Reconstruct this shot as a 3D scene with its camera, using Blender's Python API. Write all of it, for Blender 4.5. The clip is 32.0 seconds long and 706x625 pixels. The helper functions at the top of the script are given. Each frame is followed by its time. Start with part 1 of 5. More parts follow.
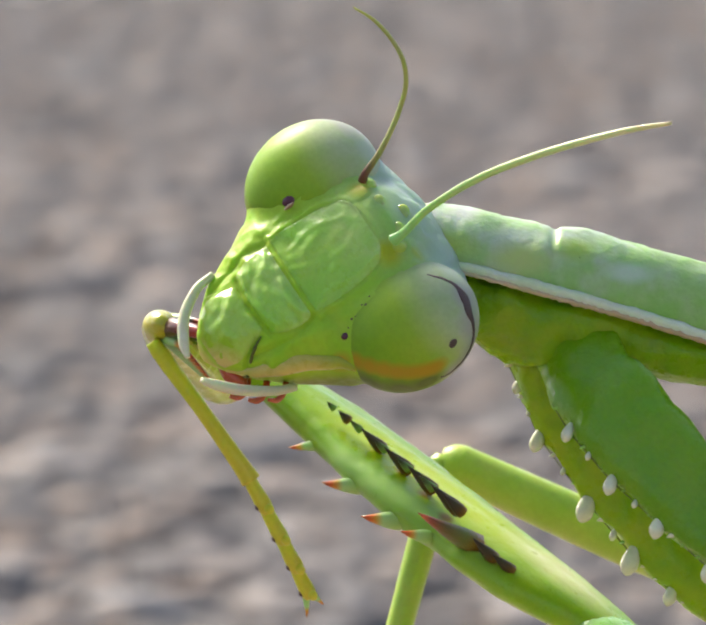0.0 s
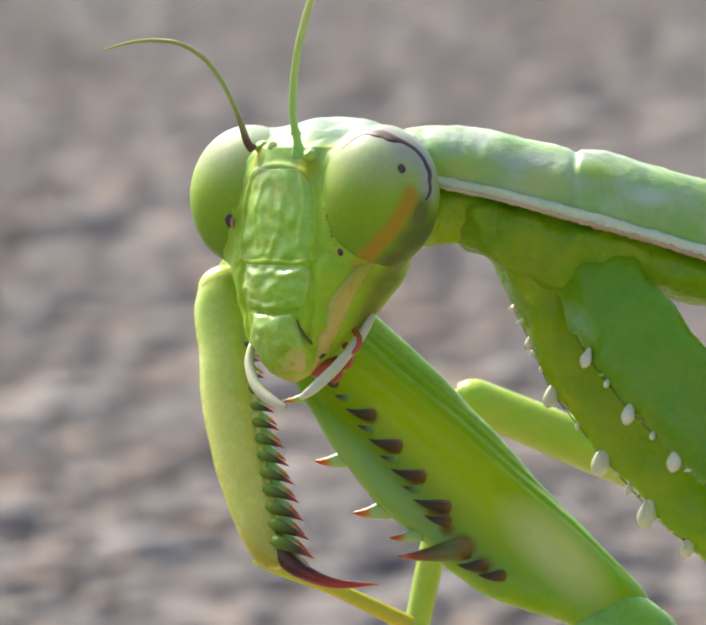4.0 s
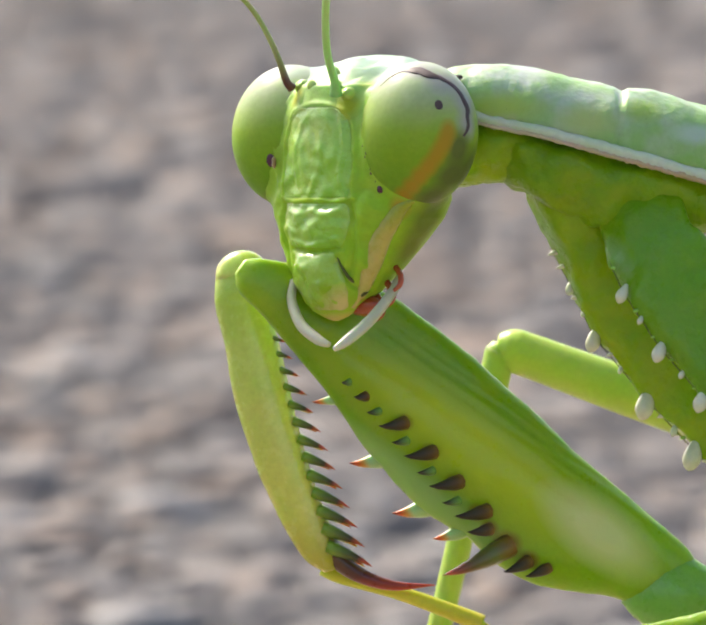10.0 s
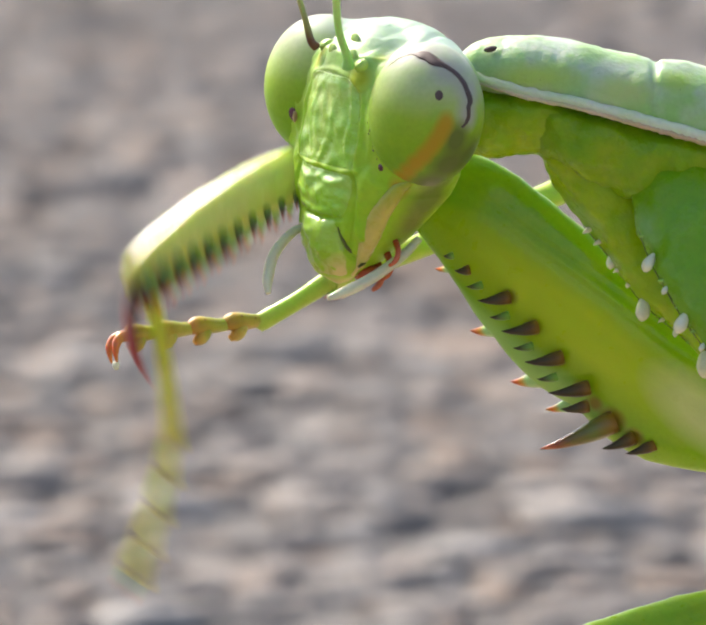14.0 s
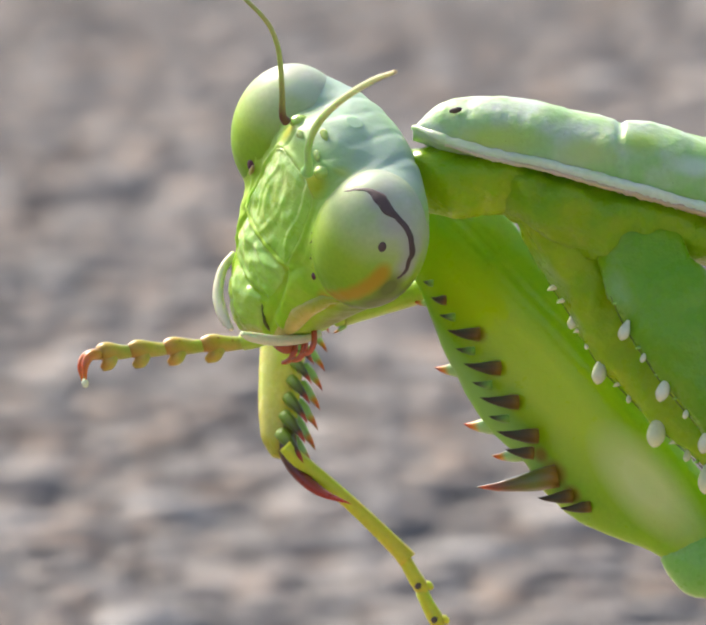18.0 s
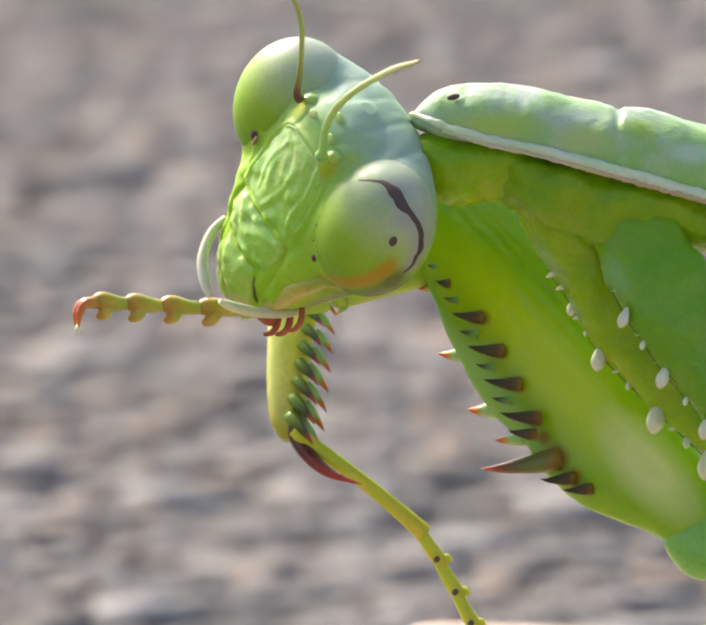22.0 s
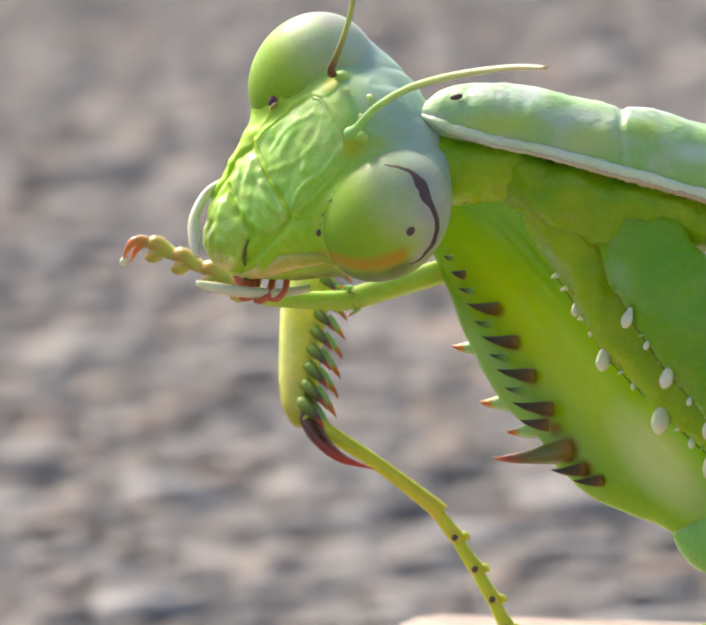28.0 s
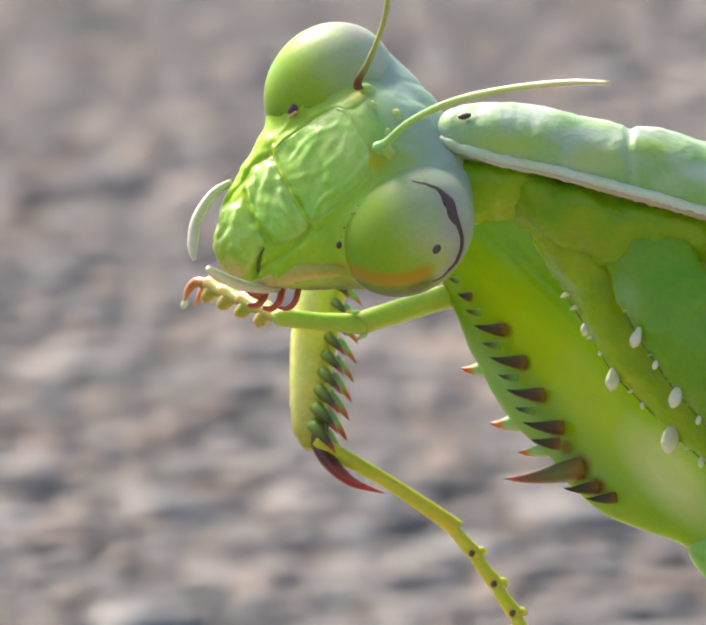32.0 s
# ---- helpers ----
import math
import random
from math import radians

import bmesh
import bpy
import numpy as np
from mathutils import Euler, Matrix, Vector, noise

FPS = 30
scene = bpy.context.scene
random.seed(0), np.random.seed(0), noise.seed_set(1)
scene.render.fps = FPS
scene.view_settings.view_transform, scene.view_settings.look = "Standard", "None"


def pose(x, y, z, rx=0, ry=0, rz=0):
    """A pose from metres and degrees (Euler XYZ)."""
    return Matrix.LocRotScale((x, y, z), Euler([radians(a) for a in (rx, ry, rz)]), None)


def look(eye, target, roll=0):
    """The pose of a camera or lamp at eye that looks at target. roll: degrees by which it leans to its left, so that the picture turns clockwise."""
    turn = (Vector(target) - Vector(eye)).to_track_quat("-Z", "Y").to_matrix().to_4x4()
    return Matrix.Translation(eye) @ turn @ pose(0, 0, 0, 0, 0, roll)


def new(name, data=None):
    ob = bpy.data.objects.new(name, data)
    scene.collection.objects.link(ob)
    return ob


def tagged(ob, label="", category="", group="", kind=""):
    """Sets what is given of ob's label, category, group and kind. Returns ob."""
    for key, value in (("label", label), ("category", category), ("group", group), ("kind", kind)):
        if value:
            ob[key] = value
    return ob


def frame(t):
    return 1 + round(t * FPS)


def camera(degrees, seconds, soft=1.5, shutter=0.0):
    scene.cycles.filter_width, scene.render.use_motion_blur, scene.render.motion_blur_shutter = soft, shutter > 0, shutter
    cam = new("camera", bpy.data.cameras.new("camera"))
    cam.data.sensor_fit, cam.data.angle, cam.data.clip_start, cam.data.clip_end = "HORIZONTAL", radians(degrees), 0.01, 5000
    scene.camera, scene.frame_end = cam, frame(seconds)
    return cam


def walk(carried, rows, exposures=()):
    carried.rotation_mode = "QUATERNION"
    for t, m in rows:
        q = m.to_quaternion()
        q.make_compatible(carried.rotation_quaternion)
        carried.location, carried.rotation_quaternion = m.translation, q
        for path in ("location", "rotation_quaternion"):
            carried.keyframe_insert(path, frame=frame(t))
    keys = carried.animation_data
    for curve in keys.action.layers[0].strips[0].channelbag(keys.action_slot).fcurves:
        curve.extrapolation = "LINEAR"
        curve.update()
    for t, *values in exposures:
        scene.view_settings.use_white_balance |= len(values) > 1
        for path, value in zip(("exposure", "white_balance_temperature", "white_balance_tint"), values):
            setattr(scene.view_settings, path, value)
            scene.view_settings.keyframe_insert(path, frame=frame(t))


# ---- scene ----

U = 1.4e-5          # metres to one unit of the animal's drawing grid
DIST = 0.22         # camera to the animal
EYE = Vector((0.0, 0.0, 0.065))
TILT = 5.3

cam = camera(5.712, 32.0, soft=2.3, shutter=0.4)
cam.data.dof.use_dof = True
cam.data.dof.focus_distance = DIST - 0.001
cam.data.dof.aperture_fstop = 235.0


def aim(dx, dy):
    """The camera's pose when the far ground has moved dx right and dy down in grid units."""
    yaw = math.degrees(math.atan(dx * U / DIST))
    up = math.degrees(math.atan(dy * U / DIST))
    return pose(EYE.x, EYE.y, EYE.z, 90 - TILT + up, 0, yaw)


# the camera's slow swing: seconds, and how far the ground slides right and down
GAZE = [(0, -50, 218), (1, -45, 214), (2, -42, 190), (2.5, -40, 174), (4.5, -35, 62), (5.5, -27, 38), (6.5, -20, 14), (7.5, -10, 4),
        (9, 0, 0), (11, 10, -5), (13, 15, -10), (15, 18, 5), (17.5, 18, 10), (19, 18, -1), (20, 16, -4),
        (22, 14, -20), (23.5, 13, -20), (24.5, 13, -14), (25.5, 14, -37), (27.5, 14, -38), (28, 14, -33), (29, 14, -24), (30, 13, -18), (30.5, 12, 0), (32, 11, 0)]
walk(cam, [(t, aim(dx, dy)) for t, dx, dy in GAZE], exposures=[(0, 0.95), (4, 0.99), (9, 1.03), (12, 1.08), (16, 1.08), (32, 1.10)])

# ---- light ----
world = bpy.data.worlds.new("sky")
scene.world = world
world.use_nodes = True
wn = world.node_tree.nodes
sky = wn.new("ShaderNodeTexSky")
sky.sky_type = "NISHITA"
sky.sun_disc = False
sky.sun_elevation = radians(46)
sky.sun_rotation = radians(-34)
sky.air_density, sky.dust_density, sky.ozone_density = 1.0, 3.0, 1.0
world.node_tree.links.new(sky.outputs[0], wn["Background"].inputs[0])
wn["Background"].inputs[1].default_value = 0.115
sun = bpy.data.lights.new("sun", "SUN")
sun.energy, sun.angle, sun.color = 3.5, radians(22), (1.0, 0.91, 0.79)
sun_ob = new("sun", sun)
sun_ob.matrix_world = look((-0.52, 0.98, 1.0), (0, 0.22, 0.05))

# ---- materials ----


def spline(keys, n):
    """n rows glided smoothly through the key rows; the first number of a row is the place along the way."""
    k = np.array(keys, float)
    s = k[:, 0]
    d = np.gradient(k, axis=0) / np.gradient(np.arange(len(s)))[:, None]
    u = np.linspace(0, len(s) - 1, n)
    i = np.minimum(u.astype(int), len(s) - 2)
    f = (u - i)[:, None]
    a, b, da, db = k[i], k[i + 1], d[i], d[i + 1]
    return (2 * f**3 - 3 * f**2 + 1) * a + (f**3 - 2 * f**2 + f) * da + (3 * f**2 - 2 * f**3) * b + (f**3 - f**2) * db


def nodes_of(name):
    m = bpy.data.materials.new(name)
    m.use_nodes = True
    t = m.node_tree
    return m, t, t.nodes, t.links, t.nodes["Principled BSDF"]


def ramp(t, stops, fac, inter="LINEAR"):
    r = t.nodes.new("ShaderNodeValToRGB")
    r.color_ramp.interpolation = inter
    while len(r.color_ramp.elements) < len(stops):
        r.color_ramp.elements.new(0.5)
    for e, (p, c) in zip(r.color_ramp.elements, stops):
        e.position, e.color = p, (*c, 1)
    t.links.new(fac, r.inputs[0])
    return r.outputs[0]


def noise_out(t, coord, scale, detail=3.0, rough=0.55):
    n = t.nodes.new("ShaderNodeTexNoise")
    n.inputs["Scale"].default_value, n.inputs["Detail"].default_value, n.inputs["Roughness"].default_value = scale, detail, rough
    t.links.new(coord, n.inputs["Vector"])
    return n.outputs["Fac"]


def mix(t, a, b, fac, blend="MIX"):
    m = t.nodes.new("ShaderNodeMix")
    m.data_type, m.blend_type = "RGBA", blend
    for sock, v in ((0, fac), (6, a), (7, b)):
        if isinstance(v, (int, float)):
            m.inputs[sock].default_value = v
        elif isinstance(v, tuple):
            m.inputs[sock].default_value = (*v, 1)
        else:
            t.links.new(v, m.inputs[sock])
    return m.outputs[2]


def axis_out(t, kind, axis):
    tc = t.nodes.new("ShaderNodeTexCoord")
    s = t.nodes.new("ShaderNodeSeparateXYZ")
    t.links.new(tc.outputs[kind], s.inputs[0])
    return s.outputs[axis]


def skin(name, stops, axis=0, rough=0.38, sss=0.35, spots=0.0, bump=0.25, blotch=0.25, fine=6000, spot_colour=(0.03, 0.04, 0.01), coat=0.08, patches=(), relief=1800, depth=0.00008, shine=0.42):
    """Insect cuticle: colour stops along one axis of the part, blotches, fine grain, waxy gloss and light bleeding through."""
    m, t, n, l, p = nodes_of(name)
    tc = n.new("ShaderNodeTexCoord")
    ob = tc.outputs["Object"]
    if len(stops) == 1:
        stops = [(0, stops[0][1]), (1, stops[0][1])]
    col = ramp(t, stops, axis_out(t, "Generated", axis))
    big = noise_out(t, ob, 900, 2)
    col = mix(t, col, mix(t, col, (0.75, 0.95, 0.55), 1.0, "MULTIPLY"), ramp(t, [(0.35, (0, 0, 0)), (0.7, (blotch * 2, blotch * 2, blotch * 2))], big))
    grain = noise_out(t, ob, fine, 4)
    col = mix(t, col, ramp(t, [(0.3, (0.94, 0.94, 0.92)), (0.7, (1.05, 1.04, 1.05))], grain), 1.0, "MULTIPLY")
    for centre, size, tint in patches:
        mp = n.new("ShaderNodeMapping")
        mp.inputs["Location"].default_value = [-c / r for c, r in zip(centre, size)]
        mp.inputs["Scale"].default_value = [1 / (r * U) for r in size]
        l.new(ob, mp.inputs["Vector"])
        ln = n.new("ShaderNodeVectorMath")
        ln.operation = "LENGTH"
        l.new(mp.outputs[0], ln.inputs[0])
        col = mix(t, col, tint, ramp(t, [(0.35, (0.9, 0.9, 0.9)), (1.0, (0, 0, 0))], ln.outputs["Value"]))
    if spots:
        v = n.new("ShaderNodeTexVoronoi")
        v.inputs["Scale"].default_value = 2600
        l.new(ob, v.inputs["Vector"])
        col = mix(t, col, spot_colour, ramp(t, [(0.04 * spots, (1, 1, 1)), (0.07 * spots, (0, 0, 0))], v.outputs["Distance"]))
    l.new(col, p.inputs["Base Color"])
    p.inputs["Roughness"].default_value = rough
    l.new(ramp(t, [(0.3, (rough * 0.75,) * 3), (0.75, (min(1, rough * 1.35),) * 3)], noise_out(t, ob, fine * 0.4, 3)), p.inputs["Roughness"])
    p.inputs["Subsurface Weight"].default_value = sss
    p.inputs["Subsurface Radius"].default_value = (0.6, 1.0, 0.25)
    p.inputs["Subsurface Scale"].default_value = 0.00045
    p.inputs["Coat Weight"].default_value = coat
    p.inputs["Coat Roughness"].default_value = 0.06
    p.inputs["IOR"].default_value = 1.45
    p.inputs["Specular IOR Level"].default_value = shine
    p.inputs["Sheen Weight"].default_value = 0.02
    p.inputs["Sheen Roughness"].default_value = 0.35
    b = n.new("ShaderNodeBump")
    b.inputs["Strength"].default_value, b.inputs["Distance"].default_value = bump, 0.000012
    l.new(grain, b.inputs["Height"])
    b2 = n.new("ShaderNodeBump")
    b2.inputs["Strength"].default_value, b2.inputs["Distance"].default_value = bump, depth
    l.new(noise_out(t, ob, relief, 3), b2.inputs["Height"])
    l.new(b.outputs[0], b2.inputs["Normal"])
    l.new(b2.outputs[0], p.inputs["Normal"])
    return m


YELLOW = (0.62, 0.51, 0.15)
# The ramp's top and the crown patches hold the sky's bluish reflection as colour.
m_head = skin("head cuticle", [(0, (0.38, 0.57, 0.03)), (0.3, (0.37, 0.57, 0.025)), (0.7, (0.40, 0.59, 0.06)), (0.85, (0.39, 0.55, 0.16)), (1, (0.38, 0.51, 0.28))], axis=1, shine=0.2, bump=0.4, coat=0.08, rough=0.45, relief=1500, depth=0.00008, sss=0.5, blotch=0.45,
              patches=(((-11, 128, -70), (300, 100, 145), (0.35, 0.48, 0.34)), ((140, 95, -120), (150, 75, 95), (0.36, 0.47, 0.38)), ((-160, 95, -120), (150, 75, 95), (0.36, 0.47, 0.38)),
                       ((74, 20, 34), (40, 36, 50), (0.40, 0.46, 0.015)), ((-102, 46, 30), (36, 36, 50), (0.42, 0.44, 0.03)), ((104, 74, 10), (26, 18, 40), (0.42, 0.46, 0.03)),
                       ((212, -240, -80), (84, 84, 74), (0.14, 0.19, 0.02)), ((176, -312, -70), (70, 80, 66), (0.17, 0.19, 0.02)), ((268, -180, -88), (70, 70, 76), (0.12, 0.16, 0.03)), ((198, -206, -4), (26, 34, 34), (0.44, 0.32, 0.03)),
                       ((-196, -240, -20), (24, 60, 34), (0.50, 0.46, 0.10)), ((-140, -340, -4), (22, 60, 26), (0.55, 0.45, 0.10)), ((-10, -446, 6), (70, 24, 40), YELLOW)))
m_shield = skin("face plate cuticle", [(0, (0.36, 0.60, 0.035)), (0.5, (0.46, 0.66, 0.09)), (1, (0.48, 0.66, 0.17))], axis=1, bump=0.6, coat=0.6, rough=0.3, relief=1900, depth=0.0001, blotch=0.7, sss=0.35)


def eye_skin(side):
    """Glossy eye: sky reflection painted whitish above, green below, an amber band on the outer side, olive tone and
    shading behind it.
    """
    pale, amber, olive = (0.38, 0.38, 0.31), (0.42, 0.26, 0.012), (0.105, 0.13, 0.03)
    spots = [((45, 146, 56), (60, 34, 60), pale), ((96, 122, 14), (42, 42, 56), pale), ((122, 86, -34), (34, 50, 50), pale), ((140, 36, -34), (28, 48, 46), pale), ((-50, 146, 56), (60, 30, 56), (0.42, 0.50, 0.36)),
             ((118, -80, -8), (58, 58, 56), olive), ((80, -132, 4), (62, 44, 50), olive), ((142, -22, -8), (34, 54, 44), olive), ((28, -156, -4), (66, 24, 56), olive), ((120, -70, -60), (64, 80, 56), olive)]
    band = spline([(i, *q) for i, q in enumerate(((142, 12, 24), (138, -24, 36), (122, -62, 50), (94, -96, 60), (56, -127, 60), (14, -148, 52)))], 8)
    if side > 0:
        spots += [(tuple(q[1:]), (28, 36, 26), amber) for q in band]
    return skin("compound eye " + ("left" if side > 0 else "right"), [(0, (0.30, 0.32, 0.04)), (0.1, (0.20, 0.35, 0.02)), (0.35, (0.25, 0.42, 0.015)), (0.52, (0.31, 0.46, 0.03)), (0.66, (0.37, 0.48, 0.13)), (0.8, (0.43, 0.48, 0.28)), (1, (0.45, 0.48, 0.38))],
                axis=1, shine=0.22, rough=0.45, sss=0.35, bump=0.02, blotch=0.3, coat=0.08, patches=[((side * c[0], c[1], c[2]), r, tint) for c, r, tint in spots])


m_socket = skin("socket cuticle", [(0, (0.40, 0.54, 0.06)), (1, (0.42, 0.56, 0.14))], axis=1, bump=0.8, rough=0.26, coat=0.3, relief=3200)
m_eyes = {1: eye_skin(1), -1: eye_skin(-1)}
# Waxy bloom pales the back; sky reflection and gloss streaks are painted in too.
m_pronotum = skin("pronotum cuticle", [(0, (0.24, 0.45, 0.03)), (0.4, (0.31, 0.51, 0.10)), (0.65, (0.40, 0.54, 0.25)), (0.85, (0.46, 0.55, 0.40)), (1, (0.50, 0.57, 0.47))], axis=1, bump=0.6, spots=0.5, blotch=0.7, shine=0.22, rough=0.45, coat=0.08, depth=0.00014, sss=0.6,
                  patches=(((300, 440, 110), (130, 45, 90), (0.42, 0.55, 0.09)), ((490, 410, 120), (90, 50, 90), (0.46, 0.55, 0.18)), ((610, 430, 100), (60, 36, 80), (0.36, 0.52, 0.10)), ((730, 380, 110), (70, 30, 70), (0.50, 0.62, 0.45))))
m_rim = skin("pale rim", [(0, (0.54, 0.64, 0.40)), (0.5, (0.68, 0.72, 0.56)), (1, (0.70, 0.72, 0.58))], axis=0, bump=0.6, blotch=0.2, fine=5000, sss=0.5, coat=0.2)
m_rim_edge = skin("pink rim edge", [(0, (0.58, 0.54, 0.40)), (0.3, (0.54, 0.40, 0.28)), (1, (0.40, 0.21, 0.13))], axis=0, bump=0.8, blotch=0.3, fine=7000)
m_under = skin("underside cuticle", [(0, (0.36, 0.49, 0.004)), (0.5, (0.28, 0.42, 0.005)), (1, (0.21, 0.35, 0.006))], axis=1, sss=0.5, bump=0.9, blotch=0.6, rough=0.3, depth=0.00014, coat=0.12, shine=0.28)
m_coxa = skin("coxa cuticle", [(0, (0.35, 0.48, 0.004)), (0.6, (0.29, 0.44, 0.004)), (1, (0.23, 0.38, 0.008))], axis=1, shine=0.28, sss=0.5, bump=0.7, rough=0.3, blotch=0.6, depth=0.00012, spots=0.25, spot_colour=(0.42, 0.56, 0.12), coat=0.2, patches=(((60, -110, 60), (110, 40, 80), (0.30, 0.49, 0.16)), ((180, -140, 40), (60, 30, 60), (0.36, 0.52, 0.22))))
# Coxa colours darkened for the near side's shade; pale edge patch for rim light.
m_coxa_near = skin("shaded coxa cuticle", [(0, (0.24, 0.42, 0.008)), (0.2, (0.20, 0.38, 0.008)), (0.6, (0.17, 0.33, 0.009)), (1, (0.16, 0.31, 0.010))], axis=0, shine=0.3, sss=0.5, bump=0.7, rough=0.28, blotch=0.5, depth=0.00012, coat=0.25, patches=(((70, -150, 20), (90, 40, 70), (0.26, 0.46, 0.14)), ((150, 50, 30), (120, 18, 60), (0.28, 0.46, 0.16))))
m_trochanter = skin("trochanter cuticle", [(0, (0.20, 0.42, 0.05)), (1, (0.28, 0.50, 0.12))], axis=1, sss=0.5, bump=0.5, rough=0.3, coat=0.3)
m_pale_lump = skin("pale hip lump", [(0, (0.24, 0.45, 0.05)), (1, (0.29, 0.49, 0.14))], axis=1, sss=0.5, bump=0.9, rough=0.25, coat=0.4)
m_edge = skin("hip edge line", [(0, (0.09, 0.12, 0.015)), (1, (0.10, 0.08, 0.015))], sss=0.1, bump=0.1)
m_femur = skin("femur cuticle", [(0, (0.32, 0.48, 0.02)), (0.4, (0.26, 0.41, 0.003)), (0.85, (0.23, 0.38, 0.003)), (1, (0.36, 0.52, 0.02))], axis=0, sss=0.6, bump=0.4, rough=0.34, coat=0.35, blotch=0.4, shine=0.25,
               patches=[((560, 30, 50), (480, 112, 90), (0.50, 0.60, 0.003)), ((215, 10, 44), (190, 84, 100), (0.68, 0.68, 0.28)), ((640, 168, 10), (440, 52, 160), (0.30, 0.49, 0.11))]
               + [((x - 44, 86 + 0.263 * (895 - x) - 52, 40), (26, 22, 30), (0.24, 0.14, 0.010)) for x in (768, 684, 599, 515, 470)] + [((372, 150, 40), (40, 34, 40), (0.30, 0.15, 0.012)), ((310, 150, 40), (30, 24, 40), (0.26, 0.15, 0.012))])
m_tibia = skin("tibia cuticle", [(0, (0.46, 0.60, 0.07)), (0.3, (0.66, 0.71, 0.15)), (0.8, (0.72, 0.68, 0.12)), (1, (0.46, 0.38, 0.03))], axis=0, sss=0.75, bump=0.25, rough=0.25, coat=0.5)
m_tarsus = skin("tarsus cuticle", [(0, (0.56, 0.56, 0.03)), (1, (0.64, 0.50, 0.04))], axis=0, sss=0.5)
m_leg = skin("walking leg cuticle", [(0, (0.38, 0.53, 0.06)), (1, (0.46, 0.57, 0.08))], axis=0, sss=0.6, bump=0.2)
m_foot = skin("walking foot cuticle", [(0, (0.44, 0.44, 0.08)), (0.5, (0.56, 0.38, 0.07)), (1, (0.56, 0.22, 0.03))], axis=0, sss=0.5, blotch=0.9, bump=0.7, coat=0.3, spots=2.2, spot_colour=(0.22, 0.09, 0.02))
m_spine = skin("dark spine", [(0, (0.26, 0.12, 0.015)), (0.25, (0.10, 0.05, 0.018)), (0.5, (0.055, 0.04, 0.022)), (1, (0.03, 0.012, 0.008))], axis=0, sss=0.05, rough=0.45, bump=0.1, coat=0.0)
m_thorn = skin("small olive thorn", [(0, (0.22, 0.40, 0.05)), (0.4, (0.12, 0.20, 0.05)), (0.7, (0.05, 0.05, 0.02)), (1, (0.03, 0.012, 0.008))], axis=0, sss=0.1, rough=0.4, bump=0.1, coat=0.0)
m_shin_thorn = skin("olive thorn with a red tip", [(0, (0.24, 0.36, 0.02)), (0.35, (0.10, 0.14, 0.016)), (0.65, (0.05, 0.03, 0.008)), (0.8, (0.36, 0.04, 0.01)), (1, (0.40, 0.03, 0.01))], axis=0, sss=0.15, rough=0.35, bump=0.1, coat=0.2)
m_spur = skin("olive spur with a red tip", [(0, (0.30, 0.12, 0.015)), (0.16, (0.20, 0.13, 0.02)), (0.3, (0.14, 0.15, 0.03)), (0.6, (0.15, 0.09, 0.025)), (0.8, (0.30, 0.06, 0.03)), (0.92, (0.60, 0.10, 0.05)), (1, (0.12, 0.02, 0.01))], axis=0, sss=0.2, rough=0.3, bump=0.2, coat=0.4)
m_spine_tip = skin("green spine with red tip", [(0, (0.34, 0.54, 0.12)), (0.5, (0.38, 0.55, 0.24)), (0.66, (0.60, 0.26, 0.04)), (0.8, (0.60, 0.10, 0.012)), (1, (0.22, 0.02, 0.008))], axis=0, sss=0.3, rough=0.3, bump=0.1)
m_claw = skin("red brown claw", [(0, (0.24, 0.26, 0.02)), (0.3, (0.10, 0.05, 0.010)), (0.65, (0.09, 0.014, 0.006)), (1, (0.46, 0.03, 0.008))], axis=0, sss=0.1, rough=0.3, bump=0.1, coat=0.4)
m_hook = skin("amber hook", [(0, (0.44, 0.26, 0.05)), (0.6, (0.56, 0.20, 0.03)), (1, (0.60, 0.10, 0.03))], axis=0, sss=0.4, rough=0.2, bump=0.1, coat=0.5)
m_bead = skin("ivory bead", [(0, (0.64, 0.66, 0.45)), (1, (0.72, 0.70, 0.50))], axis=0, sss=0.1, bump=0.1, rough=0.25, blotch=0.05, coat=0.4)
m_palp = skin("cream palp", [(0, (0.54, 0.53, 0.33)), (1, (0.66, 0.61, 0.46))], axis=0, bump=0.1, blotch=0.05)
m_red = skin("red mouthpart", [(0, (0.34, 0.05, 0.018)), (1, (0.46, 0.09, 0.03))], axis=0, rough=0.25, blotch=0.4, bump=0.4, coat=0.4)
m_lip = skin("labrum cuticle", [(0, (0.36, 0.56, 0.03)), (1, (0.40, 0.60, 0.07))], axis=1, bump=0.6, rough=0.28, coat=0.6, sss=0.35, patches=(((48, -418, 20), (62, 62, 70), YELLOW), ((-10, -436, 12), (80, 34, 60), YELLOW)))
m_cheek = skin("yellow cheek", [(0, (0.62, 0.50, 0.14)), (0.6, (0.58, 0.46, 0.10)), (0.9, (0.40, 0.40, 0.03)), (1, (0.34, 0.40, 0.02))], axis=1, bump=0.4, rough=0.3, sss=0.3, coat=0.3, blotch=0.4)
m_dark = skin("dark brown mark", [(0, (0.12, 0.075, 0.07)), (1, (0.08, 0.05, 0.048))], sss=0.0, rough=0.5, bump=0.1, coat=0.0)
